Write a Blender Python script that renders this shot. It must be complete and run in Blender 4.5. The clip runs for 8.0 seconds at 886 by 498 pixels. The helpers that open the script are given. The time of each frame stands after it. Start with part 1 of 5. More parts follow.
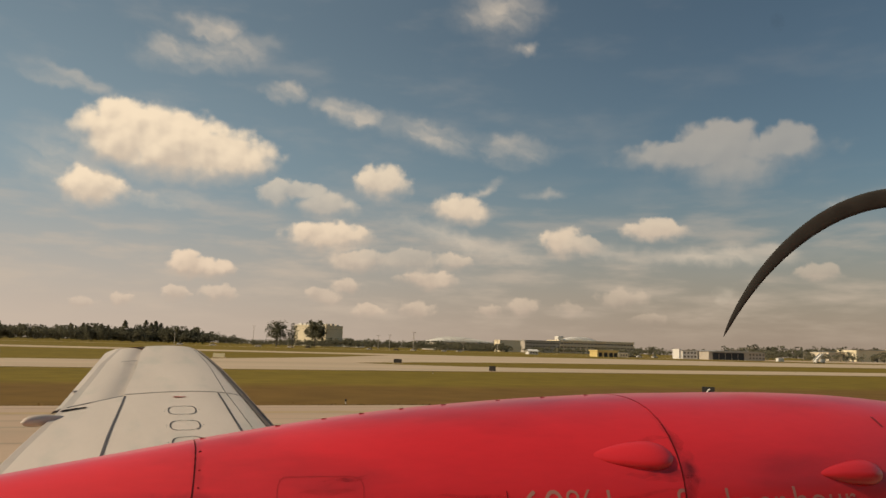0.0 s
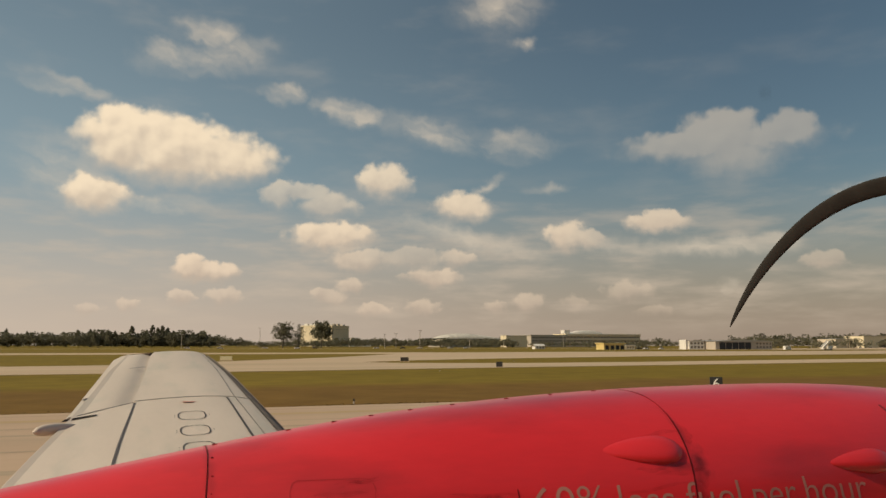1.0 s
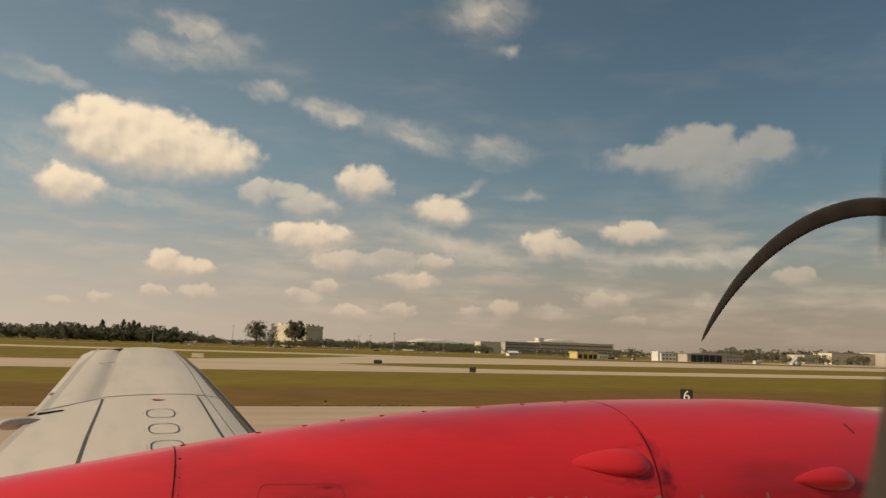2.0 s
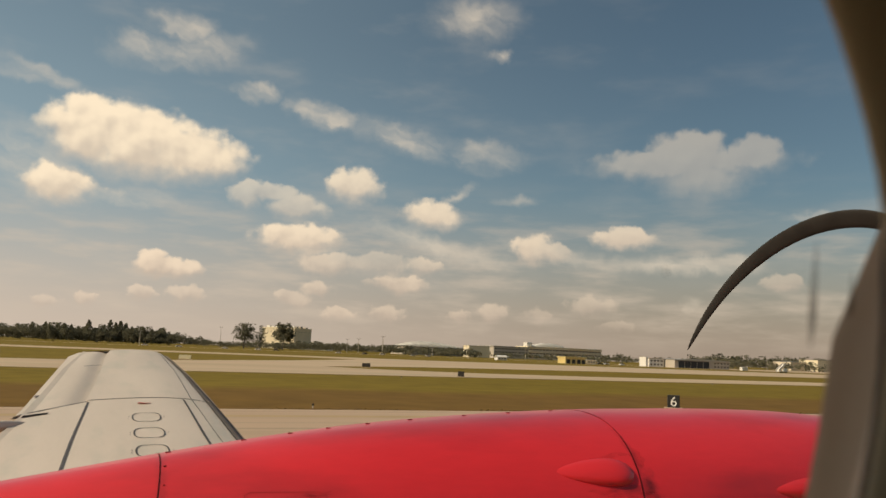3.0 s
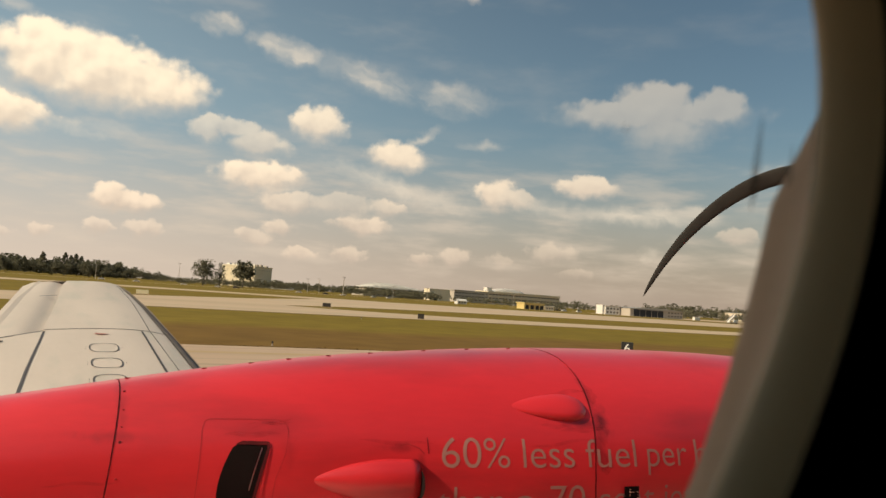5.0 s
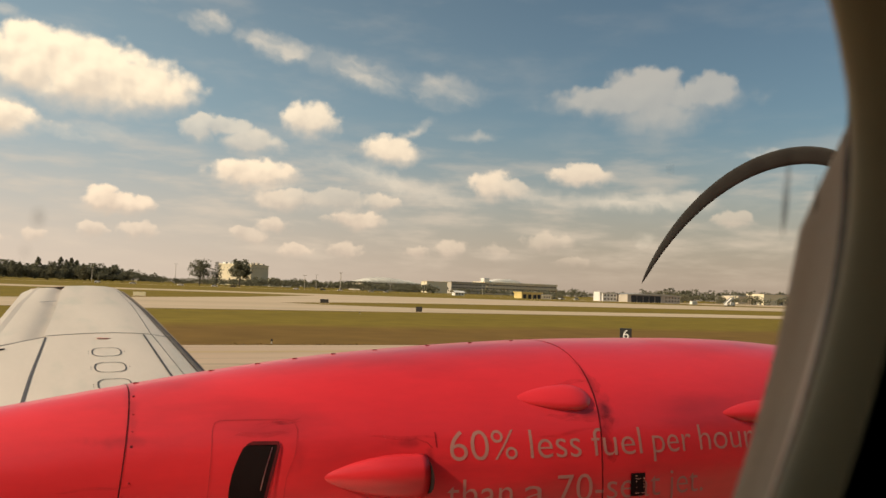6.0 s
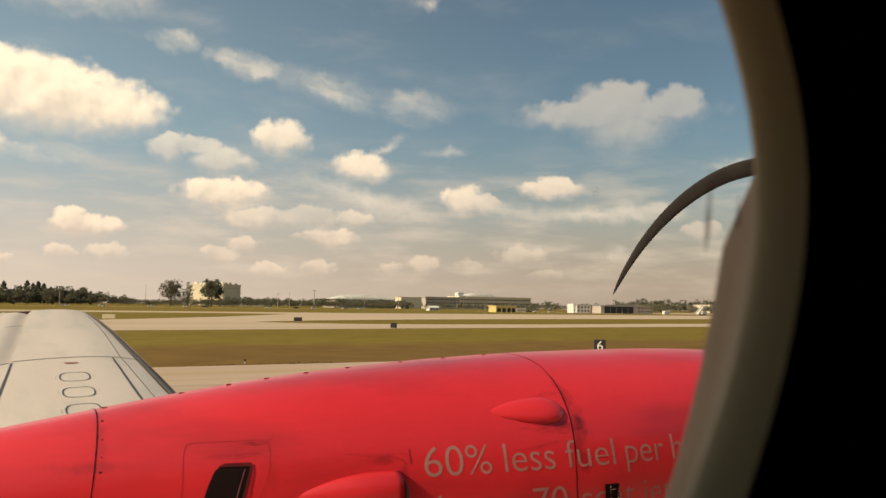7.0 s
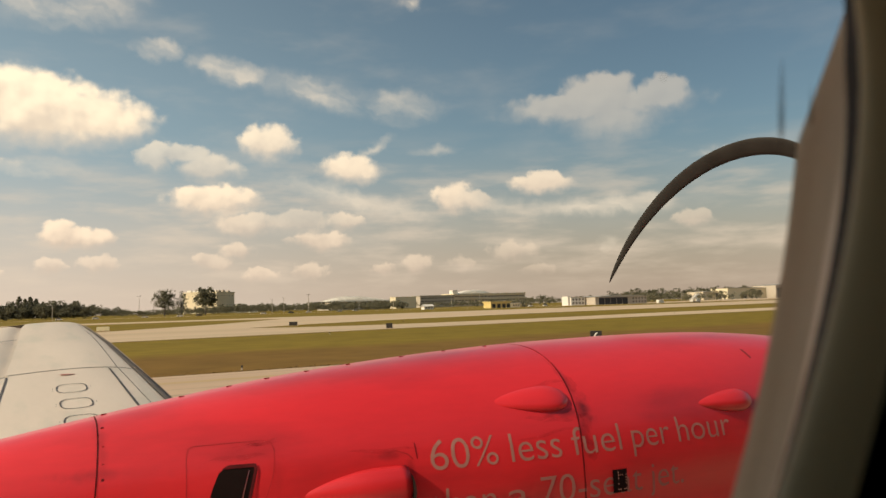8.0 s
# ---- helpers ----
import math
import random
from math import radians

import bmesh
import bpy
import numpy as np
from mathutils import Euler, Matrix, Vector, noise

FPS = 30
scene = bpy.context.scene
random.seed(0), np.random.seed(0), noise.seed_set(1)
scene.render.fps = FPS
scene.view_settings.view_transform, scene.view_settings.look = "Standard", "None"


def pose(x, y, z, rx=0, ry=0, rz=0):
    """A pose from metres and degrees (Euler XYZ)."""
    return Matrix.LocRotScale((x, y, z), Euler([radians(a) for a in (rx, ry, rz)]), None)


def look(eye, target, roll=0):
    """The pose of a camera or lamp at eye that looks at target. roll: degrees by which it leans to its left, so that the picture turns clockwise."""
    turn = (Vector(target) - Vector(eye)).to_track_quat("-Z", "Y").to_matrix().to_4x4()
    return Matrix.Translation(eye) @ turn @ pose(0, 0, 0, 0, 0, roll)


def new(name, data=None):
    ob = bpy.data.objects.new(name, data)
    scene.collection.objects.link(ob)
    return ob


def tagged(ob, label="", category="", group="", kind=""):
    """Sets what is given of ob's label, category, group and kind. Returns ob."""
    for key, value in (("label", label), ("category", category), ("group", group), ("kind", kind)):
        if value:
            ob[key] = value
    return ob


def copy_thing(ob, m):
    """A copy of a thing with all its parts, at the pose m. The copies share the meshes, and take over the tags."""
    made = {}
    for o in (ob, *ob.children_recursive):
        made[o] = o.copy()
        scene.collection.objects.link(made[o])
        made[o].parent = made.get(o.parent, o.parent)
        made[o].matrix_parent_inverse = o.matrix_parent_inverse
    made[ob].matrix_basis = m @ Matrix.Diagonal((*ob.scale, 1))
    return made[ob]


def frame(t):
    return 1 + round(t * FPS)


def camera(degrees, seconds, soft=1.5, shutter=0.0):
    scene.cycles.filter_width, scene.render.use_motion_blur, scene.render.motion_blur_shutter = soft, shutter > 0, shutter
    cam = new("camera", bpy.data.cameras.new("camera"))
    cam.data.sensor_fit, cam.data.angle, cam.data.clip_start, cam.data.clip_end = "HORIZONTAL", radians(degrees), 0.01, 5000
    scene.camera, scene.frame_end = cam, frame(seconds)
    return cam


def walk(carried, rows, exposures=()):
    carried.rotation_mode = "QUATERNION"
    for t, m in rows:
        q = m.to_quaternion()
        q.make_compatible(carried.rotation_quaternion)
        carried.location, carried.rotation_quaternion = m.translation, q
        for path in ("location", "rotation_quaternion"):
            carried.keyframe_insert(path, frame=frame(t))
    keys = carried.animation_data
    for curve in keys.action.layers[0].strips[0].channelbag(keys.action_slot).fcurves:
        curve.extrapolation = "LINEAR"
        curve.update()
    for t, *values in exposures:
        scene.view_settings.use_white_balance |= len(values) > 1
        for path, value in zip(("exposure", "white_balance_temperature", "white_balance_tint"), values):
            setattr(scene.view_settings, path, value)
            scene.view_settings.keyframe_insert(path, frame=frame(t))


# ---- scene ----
cam = camera(60.4, 8.0, soft=1.5)
# a small lens focused on the engine: the window's edge, a hand away, is out of focus
cam.data.dof.use_dof, cam.data.dof.focus_distance, cam.data.dof.aperture_fstop = True, 6.0, 13.0
ROWS = [
    (0, 0.0141, 0.0367, 2.7365, 97.42, -1.58, -21.99),
    (0.5, 0.0108, 0.0207, 2.7495, 97.72, -2.67, -22.71),
    (1, 0.0066, 0.0260, 2.7466, 97.20, -0.06, -21.51),
    (1.5, 0.0048, 0.0136, 2.7489, 94.91, -2.56, -23.24),
    (1.7, 0.0039, 0.0175, 2.7532, 96.07, -2.43, -23.69),
    (2.8, 0.0072, 0.0217, 2.7646, 98.34, -0.58, -22.25),
    (3, 0.0043, 0.0049, 2.7735, 97.85, -2.37, -24.30),
    (3.5, 0.0082, 0.0044, 2.7677, 96.95, -3.37, -24.35),
    (4, -0.0131, -0.0227, 2.7738, 96.59, -4.61, -26.63),
    (4.5, -0.0226, -0.0303, 2.7635, 95.53, -5.26, -27.14),
    (4.7, -0.0021, -0.0100, 2.7527, 94.72, -4.77, -27.25),
    (5.8, -0.0177, -0.0019, 2.7495, 92.89, -2.75, -27.08),
    (6, -0.0265, -0.0130, 2.7597, 93.18, -2.11, -27.46),
    (6.5, -0.0211, -0.0262, 2.7612, 94.19, -0.13, -29.46),
    (7, -0.0228, -0.0256, 2.7614, 94.37, -0.82, -29.38),
    (7.5, -0.0391, -0.0188, 2.7521, 94.96, -2.40, -28.96),
    (8, -0.0232, 0.0033, 2.7403, 94.23, 1.63, -29.77),
]
EXPOSURES = [(0, -0.14, 7250, 11), (1.0, -0.14, 7250, 9.5), (1.5, -0.15, 7350, 9), (3.0, -0.02, 7150, 9), (4.5, 0.2, 7150, 9), (6.0, 0.25, 7230, 9), (7.0, 0.3, 7300, 9), (8.0, 0.28, 7300, 9)]
walk(cam, [(t, pose(x, y, z, rx, ry, rz)) for t, x, y, z, rx, ry, rz in ROWS], EXPOSURES)

# ---- sun and sky ----
TO_SUN = Vector((-0.80, 0.004, 0.56)).normalized()
sun = new("sun", bpy.data.lights.new("sun", "SUN"))
sun.data.energy, sun.data.angle, sun.data.color = 3.8, radians(0.6), (1.0, 0.86, 0.66)
sun.matrix_world = look((0, 0, 50), Vector((0, 0, 50)) - TO_SUN)

world = bpy.data.worlds.new("sky")
scene.world = world
world.use_nodes = True
WN, WL = world.node_tree.nodes, world.node_tree.links
WN.clear()


def wnode(kind, *inputs, **settings):
    n = WN.new(kind)
    for key, value in settings.items():
        if key == "op":
            n.operation = value
        elif key == "blend":
            n.blend_type = value
    for i, value in enumerate(inputs):
        if value is None:
            continue
        if isinstance(value, bpy.types.NodeSocket):
            WL.new(value, n.inputs[i])
        else:
            n.inputs[i].default_value = value
    return n


def wmath(op, *inputs):
    return wnode("ShaderNodeMath", *inputs, op=op).outputs[0]


def wvec(op, *inputs):
    n = wnode("ShaderNodeVectorMath", *inputs, op=op)
    return n.outputs[1] if op in ("LENGTH", "DOT_PRODUCT") else n.outputs[0]


def wmix(factor, a, b):
    n = WN.new("ShaderNodeMix")
    n.data_type = "RGBA"
    for i, value in ((0, factor), (6, a), (7, b)):
        if isinstance(value, bpy.types.NodeSocket):
            WL.new(value, n.inputs[i])
        else:
            n.inputs[i].default_value = value
    return n.outputs[2]


def wstep(value, low, high, to_low=0.0, to_high=1.0):
    n = WN.new("ShaderNodeMapRange")
    n.interpolation_type = "SMOOTHSTEP"
    WL.new(value, n.inputs[0])
    for i, v in enumerate((low, high, to_low, to_high)):
        if isinstance(v, bpy.types.NodeSocket):
            WL.new(v, n.inputs[i + 1])
        else:
            n.inputs[i + 1].default_value = v
    return n.outputs[0]


sky = WN.new("ShaderNodeTexSky")
sky.sky_type, sky.sun_disc = "NISHITA", False
sky.sun_elevation = math.asin(TO_SUN.z)
sky.sun_rotation = math.atan2(TO_SUN.x, TO_SUN.y)
sky.air_density, sky.dust_density, sky.ozone_density = 1.0, 1.6, 1.0
way = WN.new("ShaderNodeTexCoord").outputs["Generated"]
split = wnode("ShaderNodeSeparateXYZ", way)
azimuth = wmath("MULTIPLY", wmath("ARCTAN2", split.outputs[0], split.outputs[1]), 57.29578)
height = wmath("MULTIPLY", wmath("ARCSINE", split.outputs[2]), 57.29578)
spot = wnode("ShaderNodeCombineXYZ", azimuth, height, 0.0).outputs[0]


def wnoise(vector, scale, detail, rough):
    n = WN.new("ShaderNodeTexNoise")
    WL.new(vector, n.inputs["Vector"])
    n.inputs["Scale"].default_value, n.inputs["Detail"].default_value, n.inputs["Roughness"].default_value = scale, detail, rough
    return n


warp = wvec("MULTIPLY", wvec("SUBTRACT", wnoise(spot, 0.85, 3.0, 0.5).outputs["Color"], (0.5, 0.5, 0.5)), (2.0, 1.2, 0.0))
bent = wvec("ADD", spot, warp)
billow = wnoise(spot, 0.60, 2.4, 0.42).outputs["Fac"]
sunside = wnoise(wvec("ADD", spot, (-0.40, 0.46, 0.0)), 0.60, 2.4, 0.42).outputs["Fac"]
fields, wisps = [], []


def cloud(az, el, wide, high, dense, turn=0.0):
    """One cloud of the sky: its middle and half size in degrees, how thick it is, and its lean."""
    c, k = math.cos(radians(turn)), math.sin(radians(turn))
    d = wvec("SUBTRACT", bent, (az, el, 0.0))
    up = wvec("DOT_PRODUCT", d, (-k / high, c / high, 0.0))
    q = wnode("ShaderNodeCombineXYZ", wvec("DOT_PRODUCT", d, (c / wide, k / wide, 0.0)), up, 0.0).outputs[0]
    if turn or dense < 0.46:
        wisps.append(wmath("MAXIMUM", wmath("MULTIPLY", wmath("SUBTRACT", 1.4, wvec("LENGTH", q)), dense), 0.0))
    else:
        core = wmath("MAXIMUM", wmath("MULTIPLY", wmath("SUBTRACT", 1.4, wvec("LENGTH", q)), 0.9), 0.0)
        fields.append((core, wmath("MULTIPLY", core, up), wmath("MULTIPLY", core, min(1.0, (dense - 0.22) / 0.7))))


cloud(-1.6, 13.9, 3.3, 2.0, 1.00)
cloud(0.8, 13.7, 5.0, 2.4, 1.00)
cloud(4.9, 13.2, 4.1, 1.9, 1.00)
cloud(-1.7, 14.7, 2.3, 1.6, 1.00)
cloud(2.2, 14.6, 1.8, 1.6, 1.00)
cloud(-1.8, 13.0, 2.6, 1.5, 0.90)
cloud(1.8, 12.7, 4.7, 1.7, 0.90)
cloud(-3.3, 10.2, 2.2, 1.4, 0.90)
cloud(1.6, 9.9, 2.5, 0.6, 0.44)
cloud(9.1, 10.8, 1.2, 0.9, 0.54)
cloud(12.9, 10.3, 2.2, 1.0, 0.60)
cloud(10.6, 11.3, 1.9, 0.7, 0.56)
cloud(13.1, 7.9, 3.1, 1.2, 1.00)
cloud(15.2, 6.2, 2.5, 0.9, 0.72)
cloud(4.4, 5.1, 2.1, 0.75, 0.90)
cloud(3.1, 5.5, 1.2, 0.95, 0.92)
cloud(3.9, 5.4, 1.3, 0.8, 0.90)
cloud(17.1, 12.1, 2.0, 1.35, 0.86)
cloud(23.1, 10.2, 2.3, 1.1, 0.95)
cloud(20.9, 5.0, 2.2, 0.8, 0.82)
cloud(22.5, 6.4, 1.5, 0.7, 0.70)
cloud(19.1, 6.4, 2.9, 0.8, 0.50)
cloud(30.8, 7.9, 1.5, 1.2, 1.00)
cloud(32.4, 7.7, 1.4, 0.7, 0.60)
cloud(37.4, 8.7, 2.2, 0.7, 0.90)
cloud(37.7, 9.1, 1.3, 0.8, 0.85)
cloud(42.0, 14.9, 2.9, 1.6, 0.54)
cloud(41.8, 14.1, 6.9, 1.2, 0.50)
cloud(42.9, 13.4, 3.9, 1.8, 0.50)
cloud(46.4, 14.6, 2.0, 1.4, 0.50)
cloud(9.3, 18.3, 1.6, 0.7, 0.44)
cloud(14.7, 4.3, 1.2, 0.6, 0.72)
cloud(13.2, 3.6, 1.4, 0.6, 0.62)
cloud(16.4, 2.5, 1.2, 0.5, 0.70)
cloud(19.9, 2.8, 1.2, 0.6, 0.70)
cloud(25.5, 2.8, 0.9, 0.6, 0.70)
cloud(27.8, 3.1, 1.1, 0.7, 0.70)
cloud(35.3, 3.9, 1.8, 0.8, 0.62)
cloud(31.2, 3.1, 0.8, 0.6, 0.50)
cloud(37.0, 2.4, 1.4, 0.4, 0.50)
cloud(2.6, 3.3, 0.9, 0.6, 0.65)
cloud(5.4, 3.4, 1.2, 0.6, 0.65)
cloud(-1.0, 2.7, 0.7, 0.5, 0.60)
cloud(-3.4, 2.4, 0.9, 0.5, 0.50)
cloud(48.3, 5.7, 1.4, 0.6, 0.60)
cloud(42.4, 4.3, 0.8, 0.5, 0.40)
cloud(43.9, 7.0, 3.6, 0.7, 0.45)
cloud(1.4, 20.6, 2.3, 0.9, 0.45)
cloud(3.6, 21.9, 2.4, 1.1, 0.45)
cloud(25.7, 24.6, 3.5, 1.5, 0.34)
cloud(27.9, 22.1, 1.0, 0.5, 0.32)
cloud(-6.9, 17.5, 1.6, 0.7, 0.36)
cloud(-6.2, 12.2, 2.0, 1.8, 0.30)
cloud(29.5, 11.6, 1.7, 0.4, 0.26)
cloud(50.4, 10.3, 2.0, 0.3, 0.28)
# cirrus streaks
cloud(14.3, 17.2, 2.5, 0.9, 0.56, -10)
cloud(20.8, 15.9, 3.2, 0.9, 0.46, -13)
cloud(21.4, 15.7, 6.0, 1.1, 0.26, -13)
cloud(26.9, 14.8, 2.8, 1.2, 0.44, -6)
cloud(24.8, 11.8, 1.6, 0.45, 0.34, 28)
cloud(33.1, 7.5, 5.0, 0.8, 0.26, -12)
cloud(23.6, 8.1, 6.6, 0.8, 0.33, -14)
cloud(41.4, 7.0, 7.2, 0.7, 0.30, 0)
cloud(-5.1, 11.2, 3.8, 1.7, 0.35, -25)
cloud(-5.9, 17.4, 2.9, 0.6, 0.45, -10)
cloud(3.7, 20.5, 4.6, 1.3, 0.40, 10)
thick, lift, body = fields[0]
total = thick
for core, up, full in fields[1:]:
    thick = wmath("MAXIMUM", thick, core)
    total, lift, body = wmath("ADD", total, core), wmath("ADD", lift, up), wmath("ADD", body, full)
up = wmath("DIVIDE", lift, wmath("ADD", total, 0.05))
body = wmath("DIVIDE", body, wmath("ADD", total, 0.01))
fluff = wmath("MULTIPLY", wmath("SUBTRACT", wnoise(spot, 2.0, 2.0, 0.5).outputs["Fac"], 0.5), wstep(height, 3.0, 12.0, 0.5, 0.1))
edge = wmath("ADD", fluff, wmath("MULTIPLY", wmath("SUBTRACT", billow, 0.47), 0.95))
ragged = wmath("ADD", thick, wmath("MULTIPLY", edge, wstep(up, -0.8, 0.1, 0.35, 1.0)))
firm = wstep(up, -0.7, 0.6, 1.25, 0.54)
mask = wmath("MULTIPLY", wstep(ragged, 0.10, firm), wstep(thick, 0.0, 0.30))
mask = wmath("MULTIPLY", wmath("MULTIPLY", mask, body), wstep(height, 0.5, 9.0, 0.72, 0.97))
relief = wmath("MULTIPLY", wmath("SUBTRACT", billow, sunside), 1.8)
lit = wstep(wmath("ADD", up, relief), -0.75, 0.85)
thin = wisps[0]
for core in wisps[1:]:
    thin = wmath("MAXIMUM", thin, core)
comb = wnoise(wvec("MULTIPLY", wnode("ShaderNodeVectorRotate", bent, (0.0, 0.0, 0.0), (0.0, 0.0, 1.0), radians(16)).outputs[0], (0.4, 1.1, 0.0)), 0.5, 3.0, 0.5).outputs["Fac"]
wisp = wmath("MULTIPLY", wstep(thin, 0.0, 0.5), wstep(comb, 0.25, 0.78, 0.06, 0.78))
streak = wnoise(wvec("MULTIPLY", spot, (0.35, 1.0, 0.0)), 0.28, 4.0, 0.55).outputs["Fac"]
veil = wmath("MULTIPLY", wstep(streak, 0.48, 0.80), wstep(azimuth, 5.0, 45.0, 0.26, 0.08))
sunward = wstep(azimuth, -12.0, 50.0, 1.0, 0.0)
haze = wstep(height, -1.0, 13.2, 0.96, 0.0)
clear = wvec("MULTIPLY", sky.outputs[0], (0.0555, 0.064, 0.0615))
air = wmix(wmath("MULTIPLY", sunward, wstep(height, 9.0, 25.0, 0.62, 0.30)), clear, (0.335, 0.465, 0.56, 1.0))
air = wmix(haze, air, wmix(sunward, (0.375, 0.302, 0.25, 1.0), (0.62, 0.522, 0.452, 1.0)))
air = wmix(veil, air, (0.58, 0.53, 0.48, 1.0))
layer = wnoise(wvec("MULTIPLY", spot, (0.22, 1.0, 0.0)), 0.6, 4.0, 0.55).outputs["Fac"]
bank = wmath("MULTIPLY", wstep(layer, 0.42, 0.72), wmath("MULTIPLY", wstep(height, 0.0, 3.0), wstep(height, 6.0, 14.0, 0.5, 0.0)))
air = wmix(bank, air, (0.64, 0.545, 0.46, 1.0))
vapour = wmix(lit, wmix(wstep(height, 2.0, 12.0), (0.56, 0.455, 0.385, 1.0), (0.66, 0.57, 0.48, 1.0)), wmix(wstep(height, 2.0, 13.0), wmix(sunward, (0.70, 0.58, 0.47, 1.0), (0.92, 0.74, 0.59, 1.0)), wmix(sunward, (0.74, 0.645, 0.535, 1.0), (1.02, 0.87, 0.68, 1.0))))
air = wmix(wisp, air, (0.74, 0.655, 0.555, 1.0))
seen = wmix(mask, air, vapour)
back = wnode("ShaderNodeBackground", seen, 1.0)
WL.new(back.outputs[0], WN.new("ShaderNodeOutputWorld").inputs[0])


# ---- materials ----
def surface(name, dark, light, scale=3.0, rough=0.6, metal=0.0, bump=0.0, fine=40.0, stretch=(1, 1, 1), coat=0.0, rough_vary=0.1, random=0.0, island=False, spec=0.5, stain=0.0):
    m = bpy.data.materials.new(name)
    m.use_nodes = True
    nodes, links = m.node_tree.nodes, m.node_tree.links
    b = nodes["Principled BSDF"]
    coord = nodes.new("ShaderNodeTexCoord")
    mapping = nodes.new("ShaderNodeMapping")
    mapping.inputs["Scale"].default_value = stretch
    links.new(coord.outputs["Object"], mapping.inputs["Vector"])
    big, small = nodes.new("ShaderNodeTexNoise"), nodes.new("ShaderNodeTexNoise")
    for n, s, d in ((big, scale, 5.0), (small, fine, 3.0)):
        links.new(mapping.outputs[0], n.inputs["Vector"])
        n.inputs["Scale"].default_value, n.inputs["Detail"].default_value = s, d
    blend = nodes.new("ShaderNodeMath")
    blend.operation = "MULTIPLY_ADD"
    links.new(small.outputs["Fac"], blend.inputs[0])
    blend.inputs[1].default_value = 0.35
    half = nodes.new("ShaderNodeMath")
    half.operation = "MULTIPLY_ADD"
    links.new(big.outputs["Fac"], half.inputs[0])
    half.inputs[1].default_value, half.inputs[2].default_value = 1.5, -0.42
    links.new(half.outputs[0], blend.inputs[2])
    last = blend.outputs[0]
    if random:
        info = nodes.new("ShaderNodeNewGeometry") if island else nodes.new("ShaderNodeObjectInfo")
        more = nodes.new("ShaderNodeMath")
        more.operation = "MULTIPLY_ADD"
        links.new(info.outputs["Random Per Island" if island else "Random"], more.inputs[0])
        more.inputs[1].default_value = random
        links.new(last, more.inputs[2])
        last = more.outputs[0]
    ramp = nodes.new("ShaderNodeMix")
    ramp.data_type, ramp.clamp_factor = "RGBA", True
    links.new(last, ramp.inputs[0])
    ramp.inputs[6].default_value, ramp.inputs[7].default_value = (*dark, 1), (*light, 1)
    colour = ramp.outputs[2]
    if stain:
        dirt = nodes.new("ShaderNodeTexNoise")
        links.new(mapping.outputs[0], dirt.inputs["Vector"])
        dirt.inputs["Scale"].default_value, dirt.inputs["Detail"].default_value = scale * 1.7, 7.0
        spread = nodes.new("ShaderNodeMapRange")
        spread.interpolation_type = "SMOOTHSTEP"
        links.new(dirt.outputs["Fac"], spread.inputs[0])
        for i, value in enumerate((0.50, 0.74, 0.0, stain)):
            spread.inputs[i + 1].default_value = value
        soil_and_shade = nodes.new("ShaderNodeMix")
        soil_and_shade.data_type = "RGBA"
        links.new(spread.outputs[0], soil_and_shade.inputs[0])
        links.new(colour, soil_and_shade.inputs[6])
        soil_and_shade.inputs[7].default_value = (dark[0] * 0.35, dark[1] * 0.6, dark[2] * 0.6, 1)
        colour = soil_and_shade.outputs[2]
    links.new(colour, b.inputs["Base Color"])
    gloss = nodes.new("ShaderNodeMath")
    gloss.operation = "MULTIPLY_ADD"
    links.new(big.outputs["Fac"], gloss.inputs[0])
    gloss.inputs[1].default_value, gloss.inputs[2].default_value = rough_vary, rough - rough_vary * 0.5
    links.new(gloss.outputs[0], b.inputs["Roughness"])
    b.inputs["Metallic"].default_value = metal
    b.inputs["Coat Weight"].default_value = coat
    b.inputs["Coat Roughness"].default_value = 0.22
    b.inputs["Specular IOR Level"].default_value = spec
    if bump:
        relief = nodes.new("ShaderNodeBump")
        relief.inputs["Strength"].default_value, relief.inputs["Distance"].default_value = 0.6, bump
        links.new(small.outputs["Fac"], relief.inputs["Height"])
        links.new(relief.outputs[0], b.inputs["Normal"])
    return m


RED = surface("red_paint", (0.60, 0.022, 0.030), (0.82, 0.036, 0.046), 1.6, 0.36, 0, 0.0006, 30, (0.45, 1, 2.0), coat=0.55, stain=0.4)
RED_WORN = surface("worn_red_edge", (0.12, 0.012, 0.016), (0.30, 0.03, 0.035), 14, 0.6)
WING_GREY = surface("wing_grey_paint", (0.57, 0.487, 0.412), (0.68, 0.588, 0.505), 1.3, 0.45, 0, 0.0004, 18, (2, 0.6, 1), stain=0.22)
WING_LINE = surface("dark_grey_marking", (0.05, 0.045, 0.045), (0.10, 0.09, 0.09), 9, 0.6)
BOOT_GREY = surface("worn_grey_boot", (0.17, 0.138, 0.112), (0.26, 0.215, 0.18), 6, 0.8, 0, 0.0005, 50, (0.4, 1, 1), spec=0.2)
BOOT = surface("black_rubber_boot", (0.035, 0.03, 0.028), (0.075, 0.066, 0.06), 6, 0.85, 0, 0.0005, 50, spec=0.15)
MARK_RED = surface("red_marking", (0.45, 0.06, 0.04), (0.55, 0.12, 0.08), 20, 0.6)
LETTER = surface("faded_white_lettering", (0.36, 0.165, 0.135), (0.46, 0.235, 0.20), 12, 0.6)
# black that stands in for the shade inside openings and gaps
BLACK = surface("black_recess_shade", (0.007, 0.0035, 0.0035), (0.016, 0.009, 0.008), 9, 0.8, spec=0.12)
FADED_RED = surface("dull_red_line", (0.28, 0.013, 0.017), (0.60, 0.024, 0.032), 25, 0.7)
SEALANT = surface("dirty_seam_sealant", (0.030, 0.006, 0.007), (0.16, 0.014, 0.018), 22, 0.8, spec=0.2)
